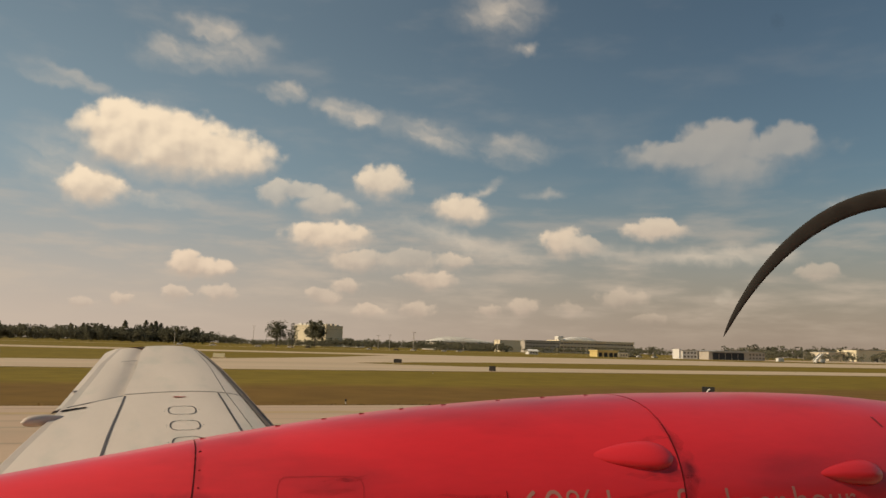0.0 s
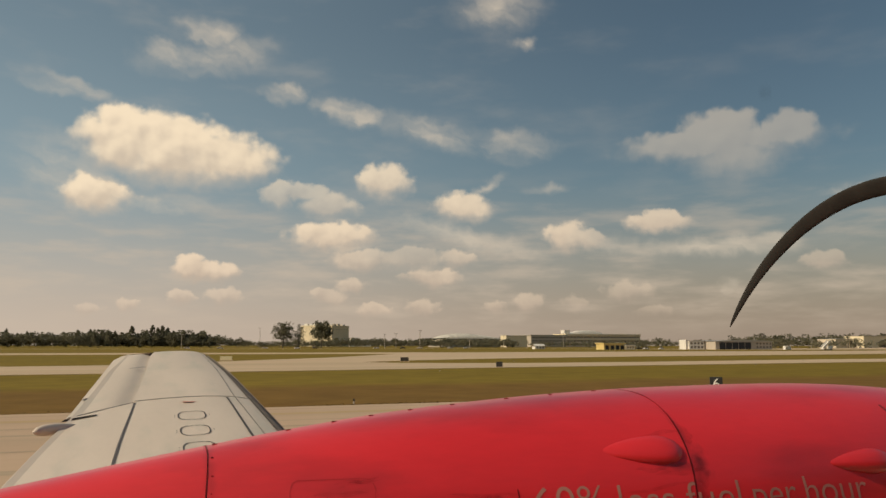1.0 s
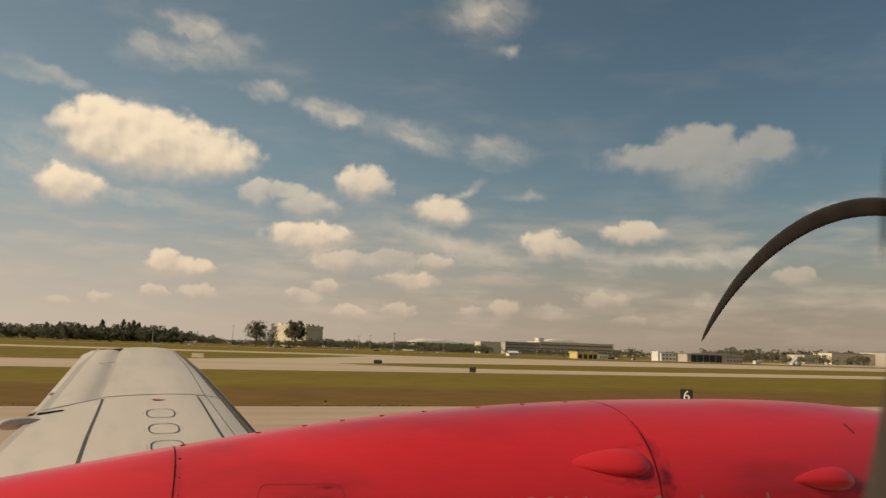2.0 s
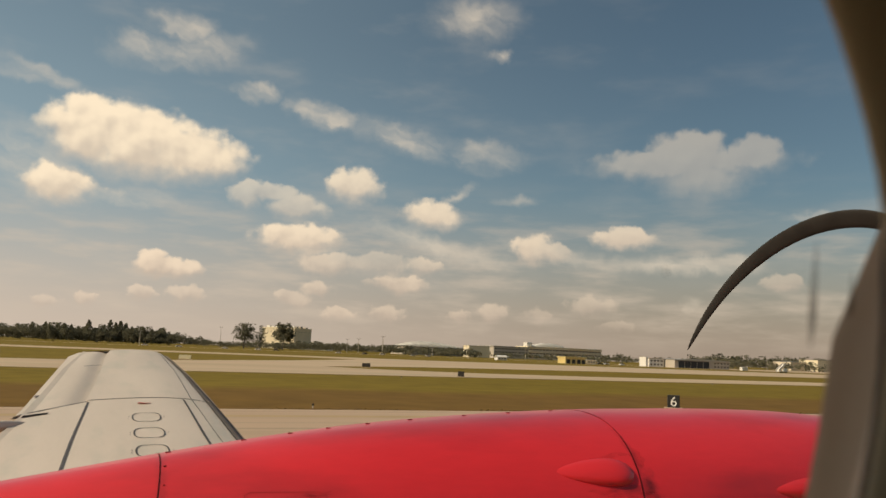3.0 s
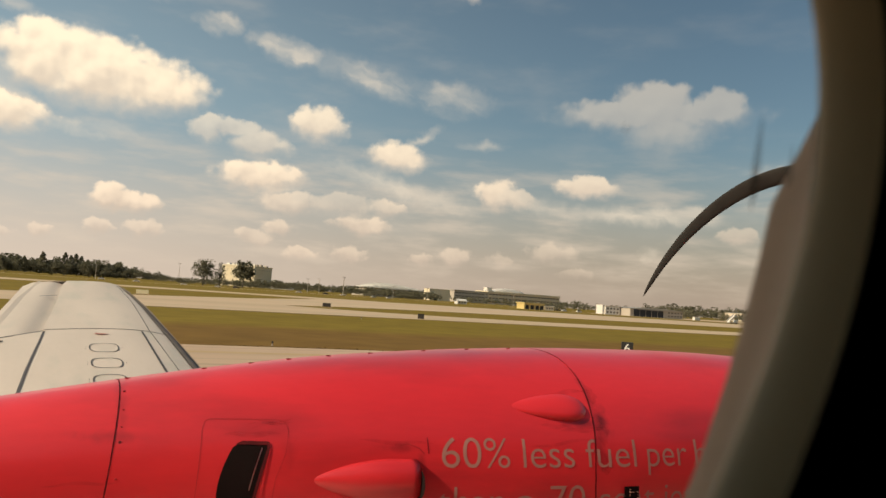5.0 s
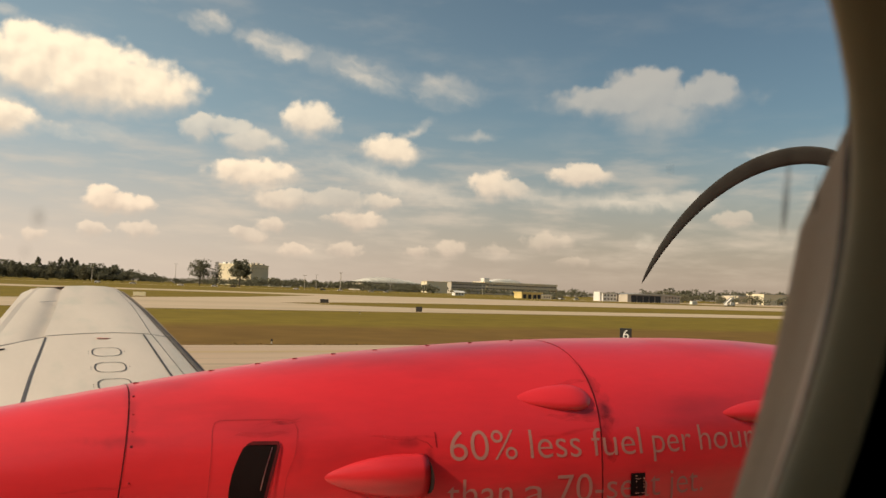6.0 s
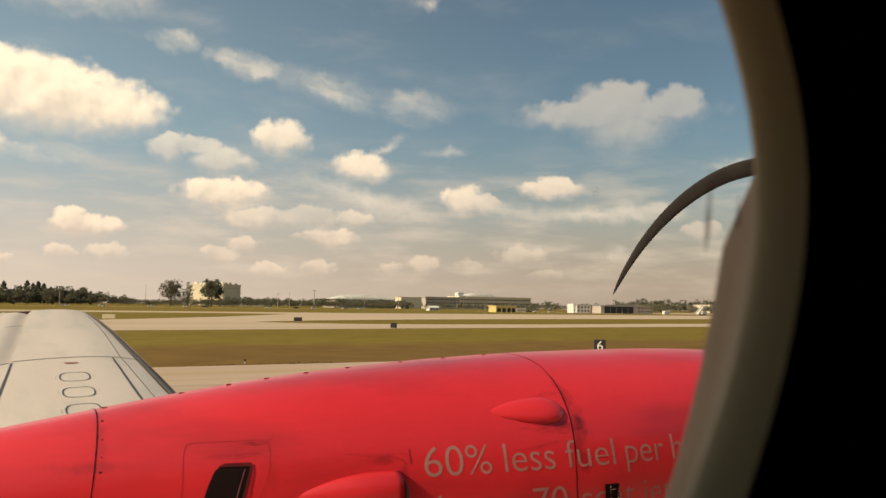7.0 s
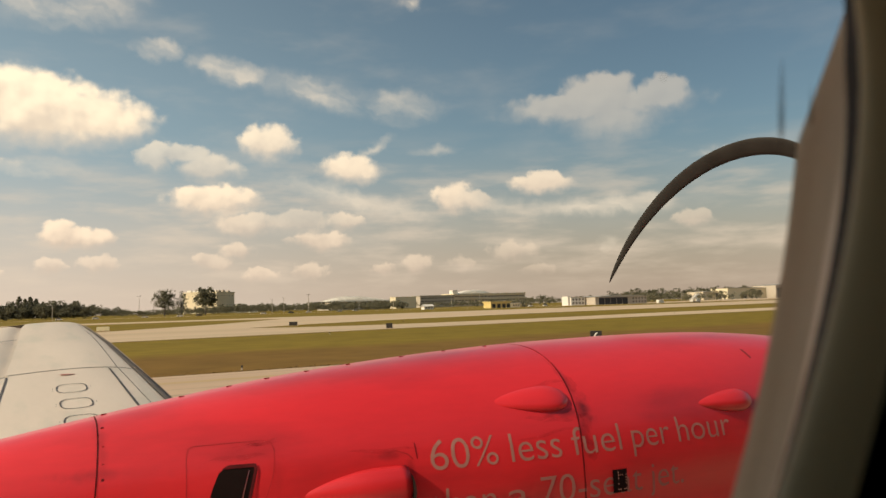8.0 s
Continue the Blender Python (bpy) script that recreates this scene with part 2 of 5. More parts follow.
STEEL = surface("brushed_steel", (0.35, 0.34, 0.33), (0.5, 0.49, 0.47), 10, 0.35, 1.0)
BLADE = surface("dark_grey_blade", (0.022, 0.021, 0.02), (0.04, 0.038, 0.035), 6, 0.7, spec=0.15)
LINING = surface("cabin_lining_plastic", (0.215, 0.165, 0.085), (0.28, 0.215, 0.115), 9, 0.55, 0, 0.0003, 300)
REVEAL = surface("window_reveal_grey", (0.42, 0.325, 0.24), (0.50, 0.385, 0.29), 16, 0.65, 0, 0.0003, 220)
# the unlit cabin's shade is put into this near-black colour
CABIN = surface("cabin_lining_in_shade", (0.012, 0.011, 0.010), (0.022, 0.02, 0.018), 4, 0.8, 0, 0.0003, 60)
SEAL = surface("black_rubber_seal", (0.02, 0.018, 0.015), (0.035, 0.03, 0.027), 30, 0.85, spec=0.1)
CONCRETE = surface("weathered_pavement", (0.40, 0.278, 0.188), (0.56, 0.40, 0.282), 0.09, 0.85, 0, 0.004, 1.6, (0.12, 1, 1), stain=0.4)
APRON = surface("pale_concrete", (0.44, 0.32, 0.21), (0.58, 0.44, 0.3), 0.05, 0.85, 0, 0.004, 0.9, (0.12, 1, 1), stain=0.22)
RUBBER = surface("rubber_streaks", (0.31, 0.235, 0.16), (0.46, 0.355, 0.25), 0.5, 0.85, 0, 0.0, 3.0, (0.1, 1, 1))
YELLOW_LINE = surface("worn_yellow_paint", (0.4, 0.28, 0.15), (0.48, 0.34, 0.18), 0.8, 0.8)
# leaf colour is lightened to hold the haze of distance
DARK_LEAF = surface("dark_hazed_foliage", (0.11, 0.108, 0.074), (0.195, 0.182, 0.12), 0.12, 0.7, 0, 0, 1.0, random=0.35, island=True, spec=0.2)
PALM_LEAF = surface("palm_foliage", (0.045, 0.045, 0.025), (0.1, 0.095, 0.055), 0.3, 0.6, 0, 0, 2.0, random=0.3, island=True, spec=0.3)
for leaf in (DARK_LEAF, PALM_LEAF):
    nodes, links = leaf.node_tree.nodes, leaf.node_tree.links
    b = nodes["Principled BSDF"]
    glow = nodes.new("ShaderNodeBsdfTranslucent")
    links.new(b.inputs["Base Color"].links[0].from_socket, glow.inputs["Color"])
    both = nodes.new("ShaderNodeMixShader")
    both.inputs[0].default_value = 0.4
    links.new(b.outputs[0], both.inputs[1])
    links.new(glow.outputs[0], both.inputs[2])
    links.new(both.outputs[0], nodes["Material Output"].inputs["Surface"])
BARK = surface("grey_bark", (0.06, 0.05, 0.04), (0.13, 0.11, 0.09), 0.8, 0.9)
CREAM = surface("cream_rendered_wall", (0.66, 0.57, 0.41), (0.78, 0.68, 0.50), 0.05, 0.85, 0, 0, 0.6)
BEIGE = surface("beige_rendered_wall", (0.6, 0.505, 0.39), (0.7, 0.6, 0.48), 0.06, 0.85, 0, 0, 0.6)
WHITE = surface("white_painted_wall", (0.66, 0.63, 0.58), (0.78, 0.75, 0.70), 0.06, 0.7, 0, 0, 0.8)
GREY = surface("grey_concrete_wall", (0.38, 0.335, 0.28), (0.49, 0.435, 0.37), 0.05, 0.85, 0, 0, 0.6)
ROOF = surface("grey_metal_roof", (0.36, 0.335, 0.3), (0.48, 0.45, 0.4), 0.1, 0.5, 0.3, 0, 2.0)
PALE_ROOF = surface("pale_ribbed_roof", (0.42, 0.39, 0.34), (0.74, 0.70, 0.62), 0.08, 0.6, 0, 0, 0.5, (2.5, 0.6, 1))
DARK_GLASS = surface("dark_window_glass", (0.1, 0.09, 0.08), (0.17, 0.155, 0.135), 0.2, 0.2)
# near-black that carries the shade inside open bays
DARK_BAY = surface("dark_hangar_bay", (0.012, 0.014, 0.018), (0.03, 0.034, 0.042), 0.1, 0.7)
YELLOW = surface("yellow_paint", (0.6, 0.45, 0.17), (0.72, 0.56, 0.24), 0.4, 0.6)
SIGN_BLACK = surface("black_sign_face", (0.012, 0.011, 0.010), (0.025, 0.023, 0.02), 3, 0.5)
SIGN_CREAM = surface("faded_cream_sign", (0.74, 0.64, 0.42), (0.84, 0.74, 0.52), 3, 0.5)
SIGN_YELLOW = surface("yellow_sign_face", (0.76, 0.56, 0.18), (0.86, 0.66, 0.26), 3, 0.5)
SIGN_WHITE = surface("white_sign_paint", (0.72, 0.70, 0.66), (0.82, 0.80, 0.75), 5, 0.5)
TYRE = surface("tyre_rubber", (0.02, 0.02, 0.02), (0.035, 0.035, 0.035), 8, 0.8)
ORANGE = surface("orange_red_paint", (0.55, 0.10, 0.03), (0.62, 0.14, 0.05), 3, 0.5)


def soil_and_shade(material, spots):
    """Greasy dirt and painted blister shade on the paint, in soft ragged blots: x, z, half length, half height and
    strength of each.
    """
    nodes, links = material.node_tree.nodes, material.node_tree.links
    b = nodes["Principled BSDF"]
    paint = b.inputs["Base Color"].links[0].from_socket
    coord = nodes.new("ShaderNodeTexCoord").outputs["Object"]
    rag = nodes.new("ShaderNodeTexNoise")
    rag.inputs["Scale"].default_value, rag.inputs["Detail"].default_value = 26.0, 5.0
    links.new(coord, rag.inputs["Vector"])
    total = None
    for x, z, long, high, strength in spots:
        place = nodes.new("ShaderNodeVectorMath")
        place.operation = "MULTIPLY_ADD"
        links.new(coord, place.inputs[0])
        place.inputs[1].default_value, place.inputs[2].default_value = (1 / long, 0, 1 / high), (-x / long, 0, -z / high)
        far = nodes.new("ShaderNodeVectorMath")
        far.operation = "LENGTH"
        links.new(place.outputs[0], far.inputs[0])
        torn = nodes.new("ShaderNodeMath")
        torn.operation = "MULTIPLY_ADD"
        links.new(rag.outputs["Fac"], torn.inputs[0])
        torn.inputs[1].default_value = 1.5
        links.new(far.outputs["Value"], torn.inputs[2])
        fade = nodes.new("ShaderNodeMapRange")
        fade.interpolation_type = "SMOOTHSTEP"
        links.new(torn.outputs[0], fade.inputs[0])
        for i, value in enumerate((0.55, 1.8, strength, 0.0)):
            fade.inputs[i + 1].default_value = value
        if total is None:
            total = fade.outputs[0]
        else:
            most = nodes.new("ShaderNodeMath")
            most.operation = "MAXIMUM"
            links.new(total, most.inputs[0])
            links.new(fade.outputs[0], most.inputs[1])
            total = most.outputs[0]
    mix = nodes.new("ShaderNodeMix")
    mix.data_type = "RGBA"
    links.new(total, mix.inputs[0])
    links.new(paint, mix.inputs[6])
    mix.inputs[7].default_value = (0.07, 0.006, 0.008, 1)
    links.new(mix.outputs[2], b.inputs["Base Color"])


# the first two blots also paint the shadow below and ahead of the blister
soil_and_shade(RED, ((1.71, -0.355, 0.05, 0.06, 0.85), (1.64, -0.358, 0.13, 0.022, 0.6), (1.69, -0.44, 0.03, 0.10, 0.5), (1.695, -0.26, 0.022, 0.10, 0.4), (0.20, -0.425, 0.13, 0.022, 0.35), (0.212, -0.36, 0.022, 0.12, 0.3),
           (0.99, -0.44, 0.09, 0.018, 0.45), (1.05, -0.48, 0.02, 0.05, 0.4), (2.57, -0.40, 0.10, 0.03, 0.5), (0.56, -0.405, 0.12, 0.018, 0.12), (0.66, -0.47, 0.03, 0.08, 0.2), (1.25, -0.60, 0.2, 0.03, 0.2)))


def grass_material():
    """Dry brown turf beside the runway that turns to greener turf away from it, with mowing streaks."""
    m = surface("airfield_turf", (0.21, 0.15, 0.024), (0.31, 0.22, 0.036), 0.03, 0.95, 0, 0.05, 1.3, (0.25, 1, 1), spec=0.1)
    nodes, links = m.node_tree.nodes, m.node_tree.links
    b = nodes["Principled BSDF"]
    green = b.inputs["Base Color"].links[0].from_socket
    coord = nodes.new("ShaderNodeTexCoord")
    parts = nodes.new("ShaderNodeSeparateXYZ")
    links.new(coord.outputs["Object"], parts.inputs[0])
    wobble = nodes.new("ShaderNodeTexNoise")
    wobble.inputs["Scale"].default_value, wobble.inputs["Detail"].default_value = 0.06, 4
    links.new(coord.outputs["Object"], wobble.inputs["Vector"])
    edge = nodes.new("ShaderNodeMath")
    edge.operation = "MULTIPLY_ADD"
    links.new(wobble.outputs["Fac"], edge.inputs[0])
    edge.inputs[1].default_value = 7.0
    links.new(parts.outputs[1], edge.inputs[2])
    band = nodes.new("ShaderNodeMapRange")
    links.new(edge.outputs[0], band.inputs[0])
    band.inputs[1].default_value, band.inputs[2].default_value = 52.5, 58.5
    mix = nodes.new("ShaderNodeMix")
    mix.data_type = "RGBA"
    links.new(band.outputs[0], mix.inputs[0])
    mix.inputs[6].default_value = (0.235, 0.136, 0.037, 1)
    links.new(green, mix.inputs[7])
    grain = nodes.new("ShaderNodeTexNoise")
    grain.inputs["Scale"].default_value, grain.inputs["Detail"].default_value = 0.35, 6
    links.new(coord.outputs["Object"], grain.inputs["Vector"])
    vary = nodes.new("ShaderNodeMix")
    vary.data_type, vary.blend_type = "RGBA", "MULTIPLY"
    vary.inputs[0].default_value = 0.55
    links.new(mix.outputs[2], vary.inputs[6])
    links.new(grain.outputs["Fac"], vary.inputs[7])
    links.new(vary.outputs[2], b.inputs["Base Color"])
    return m


TURF = grass_material()
DRY_GRASS = surface("dry_grass", (0.13, 0.085, 0.028), (0.23, 0.155, 0.055), 0.5, 0.9, 0, 0, 6.0, random=0.4, island=True, spec=0.1)


def smear_material(name, colour, alpha):
    """Thin grime: mostly clear, a little dark, patchy."""
    m = bpy.data.materials.new(name)
    m.use_nodes = True
    nodes, links = m.node_tree.nodes, m.node_tree.links
    b = nodes["Principled BSDF"]
    b.inputs["Base Color"].default_value = colour
    b.inputs["Roughness"].default_value = 0.9
    patchy = nodes.new("ShaderNodeTexNoise")
    patchy.inputs["Scale"].default_value, patchy.inputs["Detail"].default_value = 34.0, 4.0
    links.new(nodes.new("ShaderNodeTexCoord").outputs["Object"], patchy.inputs["Vector"])
    spread = nodes.new("ShaderNodeMapRange")
    links.new(patchy.outputs["Fac"], spread.inputs[0])
    for i, value in enumerate((0.3, 0.7, 0.3 * alpha, 1.4 * alpha)):
        spread.inputs[i + 1].default_value = value
    links.new(spread.outputs[0], b.inputs["Alpha"])
    return m


GRIME = smear_material("window_grime", (0.05, 0.045, 0.04, 1), 0.45)
SOOT = smear_material("soot_streak", (0.10, 0.006, 0.009, 1), 0.11)


# ---- mesh helpers ----
def part(name, bm, material, parent=None, label=""):
    """Links a bmesh as one mesh object under a thing or a part."""
    me = bpy.data.meshes.new(name)
    bm.normal_update()
    bm.to_mesh(me)
    bm.free()
    return part_data(name, me, material, parent, label)


def part_data(name, me, material, parent=None, label=""):
    if material and not me.materials:
        me.materials.append(material)
    ob = new(name, me)
    ob.parent = parent
    if label:
        tagged(ob, label)
    return ob


def smooth(ob):
    ob.data.polygons.foreach_set("use_smooth", [True] * len(ob.data.polygons))
    return ob


def thing(name, m, label, category, group="", kind=""):
    ob = new(name)
    ob.empty_display_size = 0.1
    ob.matrix_world = m
    return tagged(ob, label, category, group, kind)


def box(bm, x0, x1, y0, y1, z0, z1, bevel=0.0):
    made = bmesh.ops.create_cube(bm, size=1.0)["verts"]
    bmesh.ops.scale(bm, vec=(x1 - x0, y1 - y0, z1 - z0), verts=made)
    bmesh.ops.translate(bm, vec=((x0 + x1) / 2, (y0 + y1) / 2, (z0 + z1) / 2), verts=made)
    if bevel:
        edges = list({e for v in made for e in v.link_edges})
        bmesh.ops.bevel(bm, geom=edges, offset=bevel, segments=2, affect="EDGES", profile=0.5)
    return bm


def boxed(*a, **k):
    return box(bmesh.new(), *a, **k)


def tube(bm, a, b, r0, r1, sides=10):
    a, b = Vector(a), Vector(b)
    turn = (b - a).to_track_quat("Z", "Y").to_matrix()
    rings = []
    for p, r in ((a, r0), (b, r1)):
        rings.append([bm.verts.new(p + turn @ Vector((r * math.cos(i * math.tau / sides), r * math.sin(i * math.tau / sides), 0))) for i in range(sides)])
    for i in range(sides):
        j = (i + 1) % sides
        bm.faces.new((rings[0][i], rings[0][j], rings[1][j], rings[1][i]))
    bm.faces.new(rings[0][::-1])
    bm.faces.new(rings[1])
    return bm


def tubed(*a, **k):
    return tube(bmesh.new(), *a, **k)


def grid(rows, closed=False, ends=False):
    """A mesh through rows of points; closed joins the ends of each row, ends caps the first and last."""
    bm = bmesh.new()
    v = [[bm.verts.new(p) for p in row] for row in rows]
    n = len(v[0])
    for a, b in zip(v, v[1:]):
        for i in range(n if closed else n - 1):
            j = (i + 1) % n
            bm.faces.new((a[i], a[j], b[j], b[i]))
    if ends:
        bm.faces.new(v[0][::-1])
        bm.faces.new(v[-1])
    return bm


def lerp_table(table, x):
    for (x0, *a), (x1, *b) in zip(table, table[1:]):
        if x <= x1:
            k = max(0.0, min(1.0, (x - x0) / (x1 - x0)))
            k2 = k
            return [p + (q - p) * k2 for p, q in zip(a, b)]
    return list(table[-1][1:])


# ---- the airfield ----
def sheet(name, x0, x1, y0, y1, z, material, label, category, steps=(1, 1), kind="structure"):
    nx, ny = steps
    bm = grid([[(x0 + (x1 - x0) * i / nx, y0 + (y1 - y0) * j / ny, z) for i in range(nx + 1)] for j in range(ny + 1)])
    ob = part(name, bm, material)
    return tagged(ob, label, category, kind=kind)


sheet("ground", -6000, 6000, -3000, 9000, 0.0, TURF, "flat mown airfield turf, brown and olive green", "grass", (24, 24))


def slab(name, outline, z, material, label, category):
    """A pavement with a real edge: an outline in plan, laid z above the turf."""
    bm = bmesh.new()
    top = [bm.verts.new((x, y, z)) for x, y in outline]
    low = [bm.verts.new((x, y, -0.05)) for x, y in outline]
    bm.faces.new(top)
    n = len(top)
    for i in range(n):
        j = (i + 1) % n
        bm.faces.new((low[i], low[j], top[j], top[i]))
    bmesh.ops.recalc_face_normals(bm, faces=bm.faces)
    return tagged(part(name, bm, material), label, category, kind="structure")


slab("runway", [(-2500, -24), (2500, -24), (2500, 34.5), (-2500, 34.5)], 0.03, CONCRETE, "weathered beige runway pavement with dark rubber streaks", "runway")
slab("taxiway", [(-2500, 62), (-100, 72), (0, 80), (40, 85.5), (95, 92), (250, 108), (600, 140), (2500, 320), (2500, 350), (600, 160), (250, 126), (117, 113.6), (79, 106.8), (57, 106), (46, 108.5), (38, 113), (32.7, 120.6), (20, 126), (-5, 112), (-20, 108), (-2500, 98)], 0.034, APRON, "narrow pale concrete taxiway across the turf", "taxiway")
slab("taxiway", [(-6, 111), (32.7, 120), (47.5, 132.5), (63, 141), (80, 148.5), (121, 162), (178, 174), (420, 225), (2500, 700), (2500, 900), (500, 330), (303, 296), (214, 288), (147, 277), (119, 270), (94, 258), (72.4, 224), (37.9, 165), (15.8, 136.4)], 0.027, APRON, "wide pale concrete taxiway curving away over the turf", "taxiway")
slab("far_runway", [(-2500, 225), (-11, 235), (56, 238), (74, 226), (118, 269), (98, 276), (-13, 280), (-2500, 285)], 0.02, APRON, "far pale runway across the turf", "runway")
slab("airfield_road", [(-2500, 552), (700, 556), (1500, 640), (1500, 652), (700, 572), (-2500, 572)], 0.03, CONCRETE, "worn perimeter road with parked cars", "road")
slab("apron", [(430, 395), (620, 410), (900, 560), (1500, 640), (1500, 730), (900, 725), (330, 421), (250, 415)], 0.036, APRON, "pale concrete apron before the hangars", "apron")
slab("connecting_taxiway", [(-150, 34.4), (-28, 34.4), (-44, 44), (-52, 58), (-60, 73.4), (-125, 73), (-132, 58), (-138, 44)], 0.028, APRON, "pale concrete connecting taxiway", "taxiway")


for i, (y, wide, material) in enumerate(((31.2, 0.9, YELLOW_LINE), (28.4, 0.35, RUBBER), (26.3, 0.5, RUBBER), (22.6, 0.3, RUBBER), (19.0, 0.6, RUBBER), (15.4, 0.4, RUBBER), (11.4, 0.9, RUBBER), (33.3, 0.25, RUBBER))):
    rng = random.Random(i)
    edge = [(-400 + k * 16, y + rng.uniform(-0.08, 0.08)) for k in range(51)]
    bm = grid([[(x, yy - wide / 2 * rng.uniform(0.6, 1.2), 0.034) for x, yy in edge], [(x, yy + wide / 2 * rng.uniform(0.6, 1.2), 0.034) for x, yy in edge]])
    tagged(part("runway_marking" if material == YELLOW_LINE else "rubber_streak", bm, material), "worn yellow edge line" if material == YELLOW_LINE else "dark rubber streak along the runway", "marking", "", "structure")


# ---- the airplane ----
EYE = 2.75
airplane = thing("airplane", pose(0, 0, EYE, 0.05, 0.91, 0.09), "propeller airliner with red nacelle and pale grey wing on runway", "airplane")

# along the nacelle: crest height, half width, middle
CREST = [(-2.6, -0.80, 0.10, 2.42), (-1.6, -0.66, 0.15, 2.42), (-0.9, -0.51, 0.18, 2.42), (-0.29, -0.392, 0.20, 2.42), (0.22, -0.298, 0.245, 2.43), (0.53, -0.248, 0.30, 2.445), (0.85, -0.206, 0.37, 2.465), (1.3, -0.168, 0.455, 2.49),
         (1.75, -0.141, 0.50, 2.5), (2.3, -0.125, 0.50, 2.5), (2.6, -0.122, 0.495, 2.5), (2.9, -0.129, 0.48, 2.5), (3.2, -0.150, 0.455, 2.5), (3.5, -0.185, 0.41, 2.5), (3.72, -0.25, 0.35, 2.5), (3.8, -0.30, 0.31, 2.5)]
MID_Z, POWER = -0.62, 2.3


def smooth_table(table, x):
    w = [sum(c) / 3 for c in zip(lerp_table(table, x - 0.12), lerp_table(table, x), lerp_table(table, x + 0.12))]
    return w


def nacelle_at(x, a, lift=0.0):
    """A point of the nacelle's skin: x along it, a the angle from its inboard side upwards."""
    crest, half, mid = smooth_table(CREST, x)
    high = crest - MID_Z
    c, s = math.cos(a), math.sin(a)
    e = 2.0 / POWER
    y = mid - (half + lift) * math.copysign(abs(c) ** e, c)
    z = MID_Z + (high + lift) * math.copysign(abs(s) ** e, s)
    return Vector((x, y, z))


def nacelle_on(x, z, lift=0.0):
    """The inboard skin point at height z."""
    crest, half, mid = smooth_table(CREST, x)
    k = max(0.0, min(1.0, abs(z - MID_Z) / (crest - MID_Z)))
    return Vector((x, mid - (half + lift) * (1 - k ** POWER) ** (1 / POWER), z))


def lean(x, z):
    """How far a seam at x runs aft below the crest."""
    below = max(0.0, min(0.35, smooth_table(CREST, x)[0] - z))
    return -0.09 * below if x < 1 else (-0.12 * below if x < 3 else 0.0)


def leaning(x, a, lift=0.0, k=None, x0=0.0, x1=0.0):
    """A skin point that follows the lean of the seam at x, or of the seams at x0 and x1 in the share k."""
    z = nacelle_at(x, a).z
    shift = lean(x, z) if k is None else (1 - k) * lean(x0, z) + k * lean(x1, z)
    return nacelle_at(x + shift, a, lift)


def cowl(x0, x1):
    """A length of cowling with a turned-in edge at either end."""
    n = max(4, int((x1 - x0) / 0.06))
    bm = grid([[leaning(x0 + (x1 - x0) * i / n, a * math.tau / 96, 0.0, i / n, x0, x1) for a in range(96)] for i in range(n + 1)], True)
    for x in (x0, x1):
        rim = [[bm.verts.new(leaning(x, a * math.tau / 96, lift)) for a in range(96)] for lift in (0.0, -0.02)]
        for i in range(96):
            bm.faces.new((rim[0][i], rim[0][i - 1], rim[1][i - 1], rim[1][i]))
    return bm


nacelle = smooth(part("nacelle", grid([[nacelle_at(x, i * math.tau / 48, -0.035) for i in range(48)] for x in (-2.6, -1.6, -0.9, -0.3, 0.2, 0.8, 1.4, 2.0, 2.6, 3.2, 3.7, 3.8)], True, True), BLACK, airplane, "glossy red engine nacelle with panel seams"))
for x0, x1 in ((-2.55, 0.207), (0.211, 1.702), (1.707, 3.78)):
    smooth(part("cowl_panel", cowl(x0, x1), RED, nacelle))
for x, half in ((0.209, 0.0010), (1.7045, 0.0017)):
    rows = []
    for dx in (-half, half):
        rows.append([leaning(x + dx + 0.0022 * noise.noise((a * 0.9, dx * 90, x)), a * math.tau / 160, 0.0012) for a in range(160)])
    part("seam", grid(rows, True), SEALANT, nacelle, "dirty dark panel seam")


def teardrop(x0, x1, z, wide, high, blunt=True):
    """A scoop or blister on the inboard skin, pointed aft (x0) and cut or rounded ahead (x1)."""
    rows = []
    n = 14
    for i in range(n + 1):
        k = i / n
        x = x0 + (x1 - x0) * k
        r = math.sin(min(1.0, k * 1.25) * math.pi / 2) ** 0.9
        if not blunt and k > 0.72:
            r *= math.sqrt(max(0.02, 1 - ((k - 0.72) / 0.28) ** 2))
        row = []
        for j in range(13):
            a = math.pi * (j / 12 - 0.5)
            zz = z + wide * r * math.sin(a)
            row.append(nacelle_on(x, zz) + Vector((0, -high * r * math.cos(a) ** 0.8 + 0.01, 0.25 * high * r * math.cos(a))))
        rows.append(row)
    bm = grid(rows)
    if blunt:
        bm.verts.ensure_lookup_table()
        bm.faces.new(bm.verts[-13:])
    return bm


smooth(part("blister", teardrop(1.345, 1.672, -0.315, 0.043, 0.031, False), RED, nacelle, "small red teardrop blister"))
smooth(part("blister", teardrop(2.225, 2.555, -0.375, 0.043, 0.042, False), RED, nacelle, "small red teardrop blister"))
smooth(part("air_scoop", teardrop(0.70, 1.034, -0.535, 0.064, 0.046, True), RED, nacelle, "red air scoop with open front"))
# black sheet across the scoop's front for its shaded inside
part("scoop_mouth", grid([[nacelle_on(1.037, -0.535 + 0.052 * math.sin(a)) + Vector((0, -0.058 * math.cos(a), 0)) for a in (-1.5, -1, -0.5, 0, 0.5, 1, 1.5)], [nacelle_on(1.037, -0.535 + 0.052 * math.sin(a)) + Vector((0, 0.01, 0)) for a in (-1.5, -1, -0.5, 0, 0.5, 1, 1.5)]]), BLACK, nacelle)


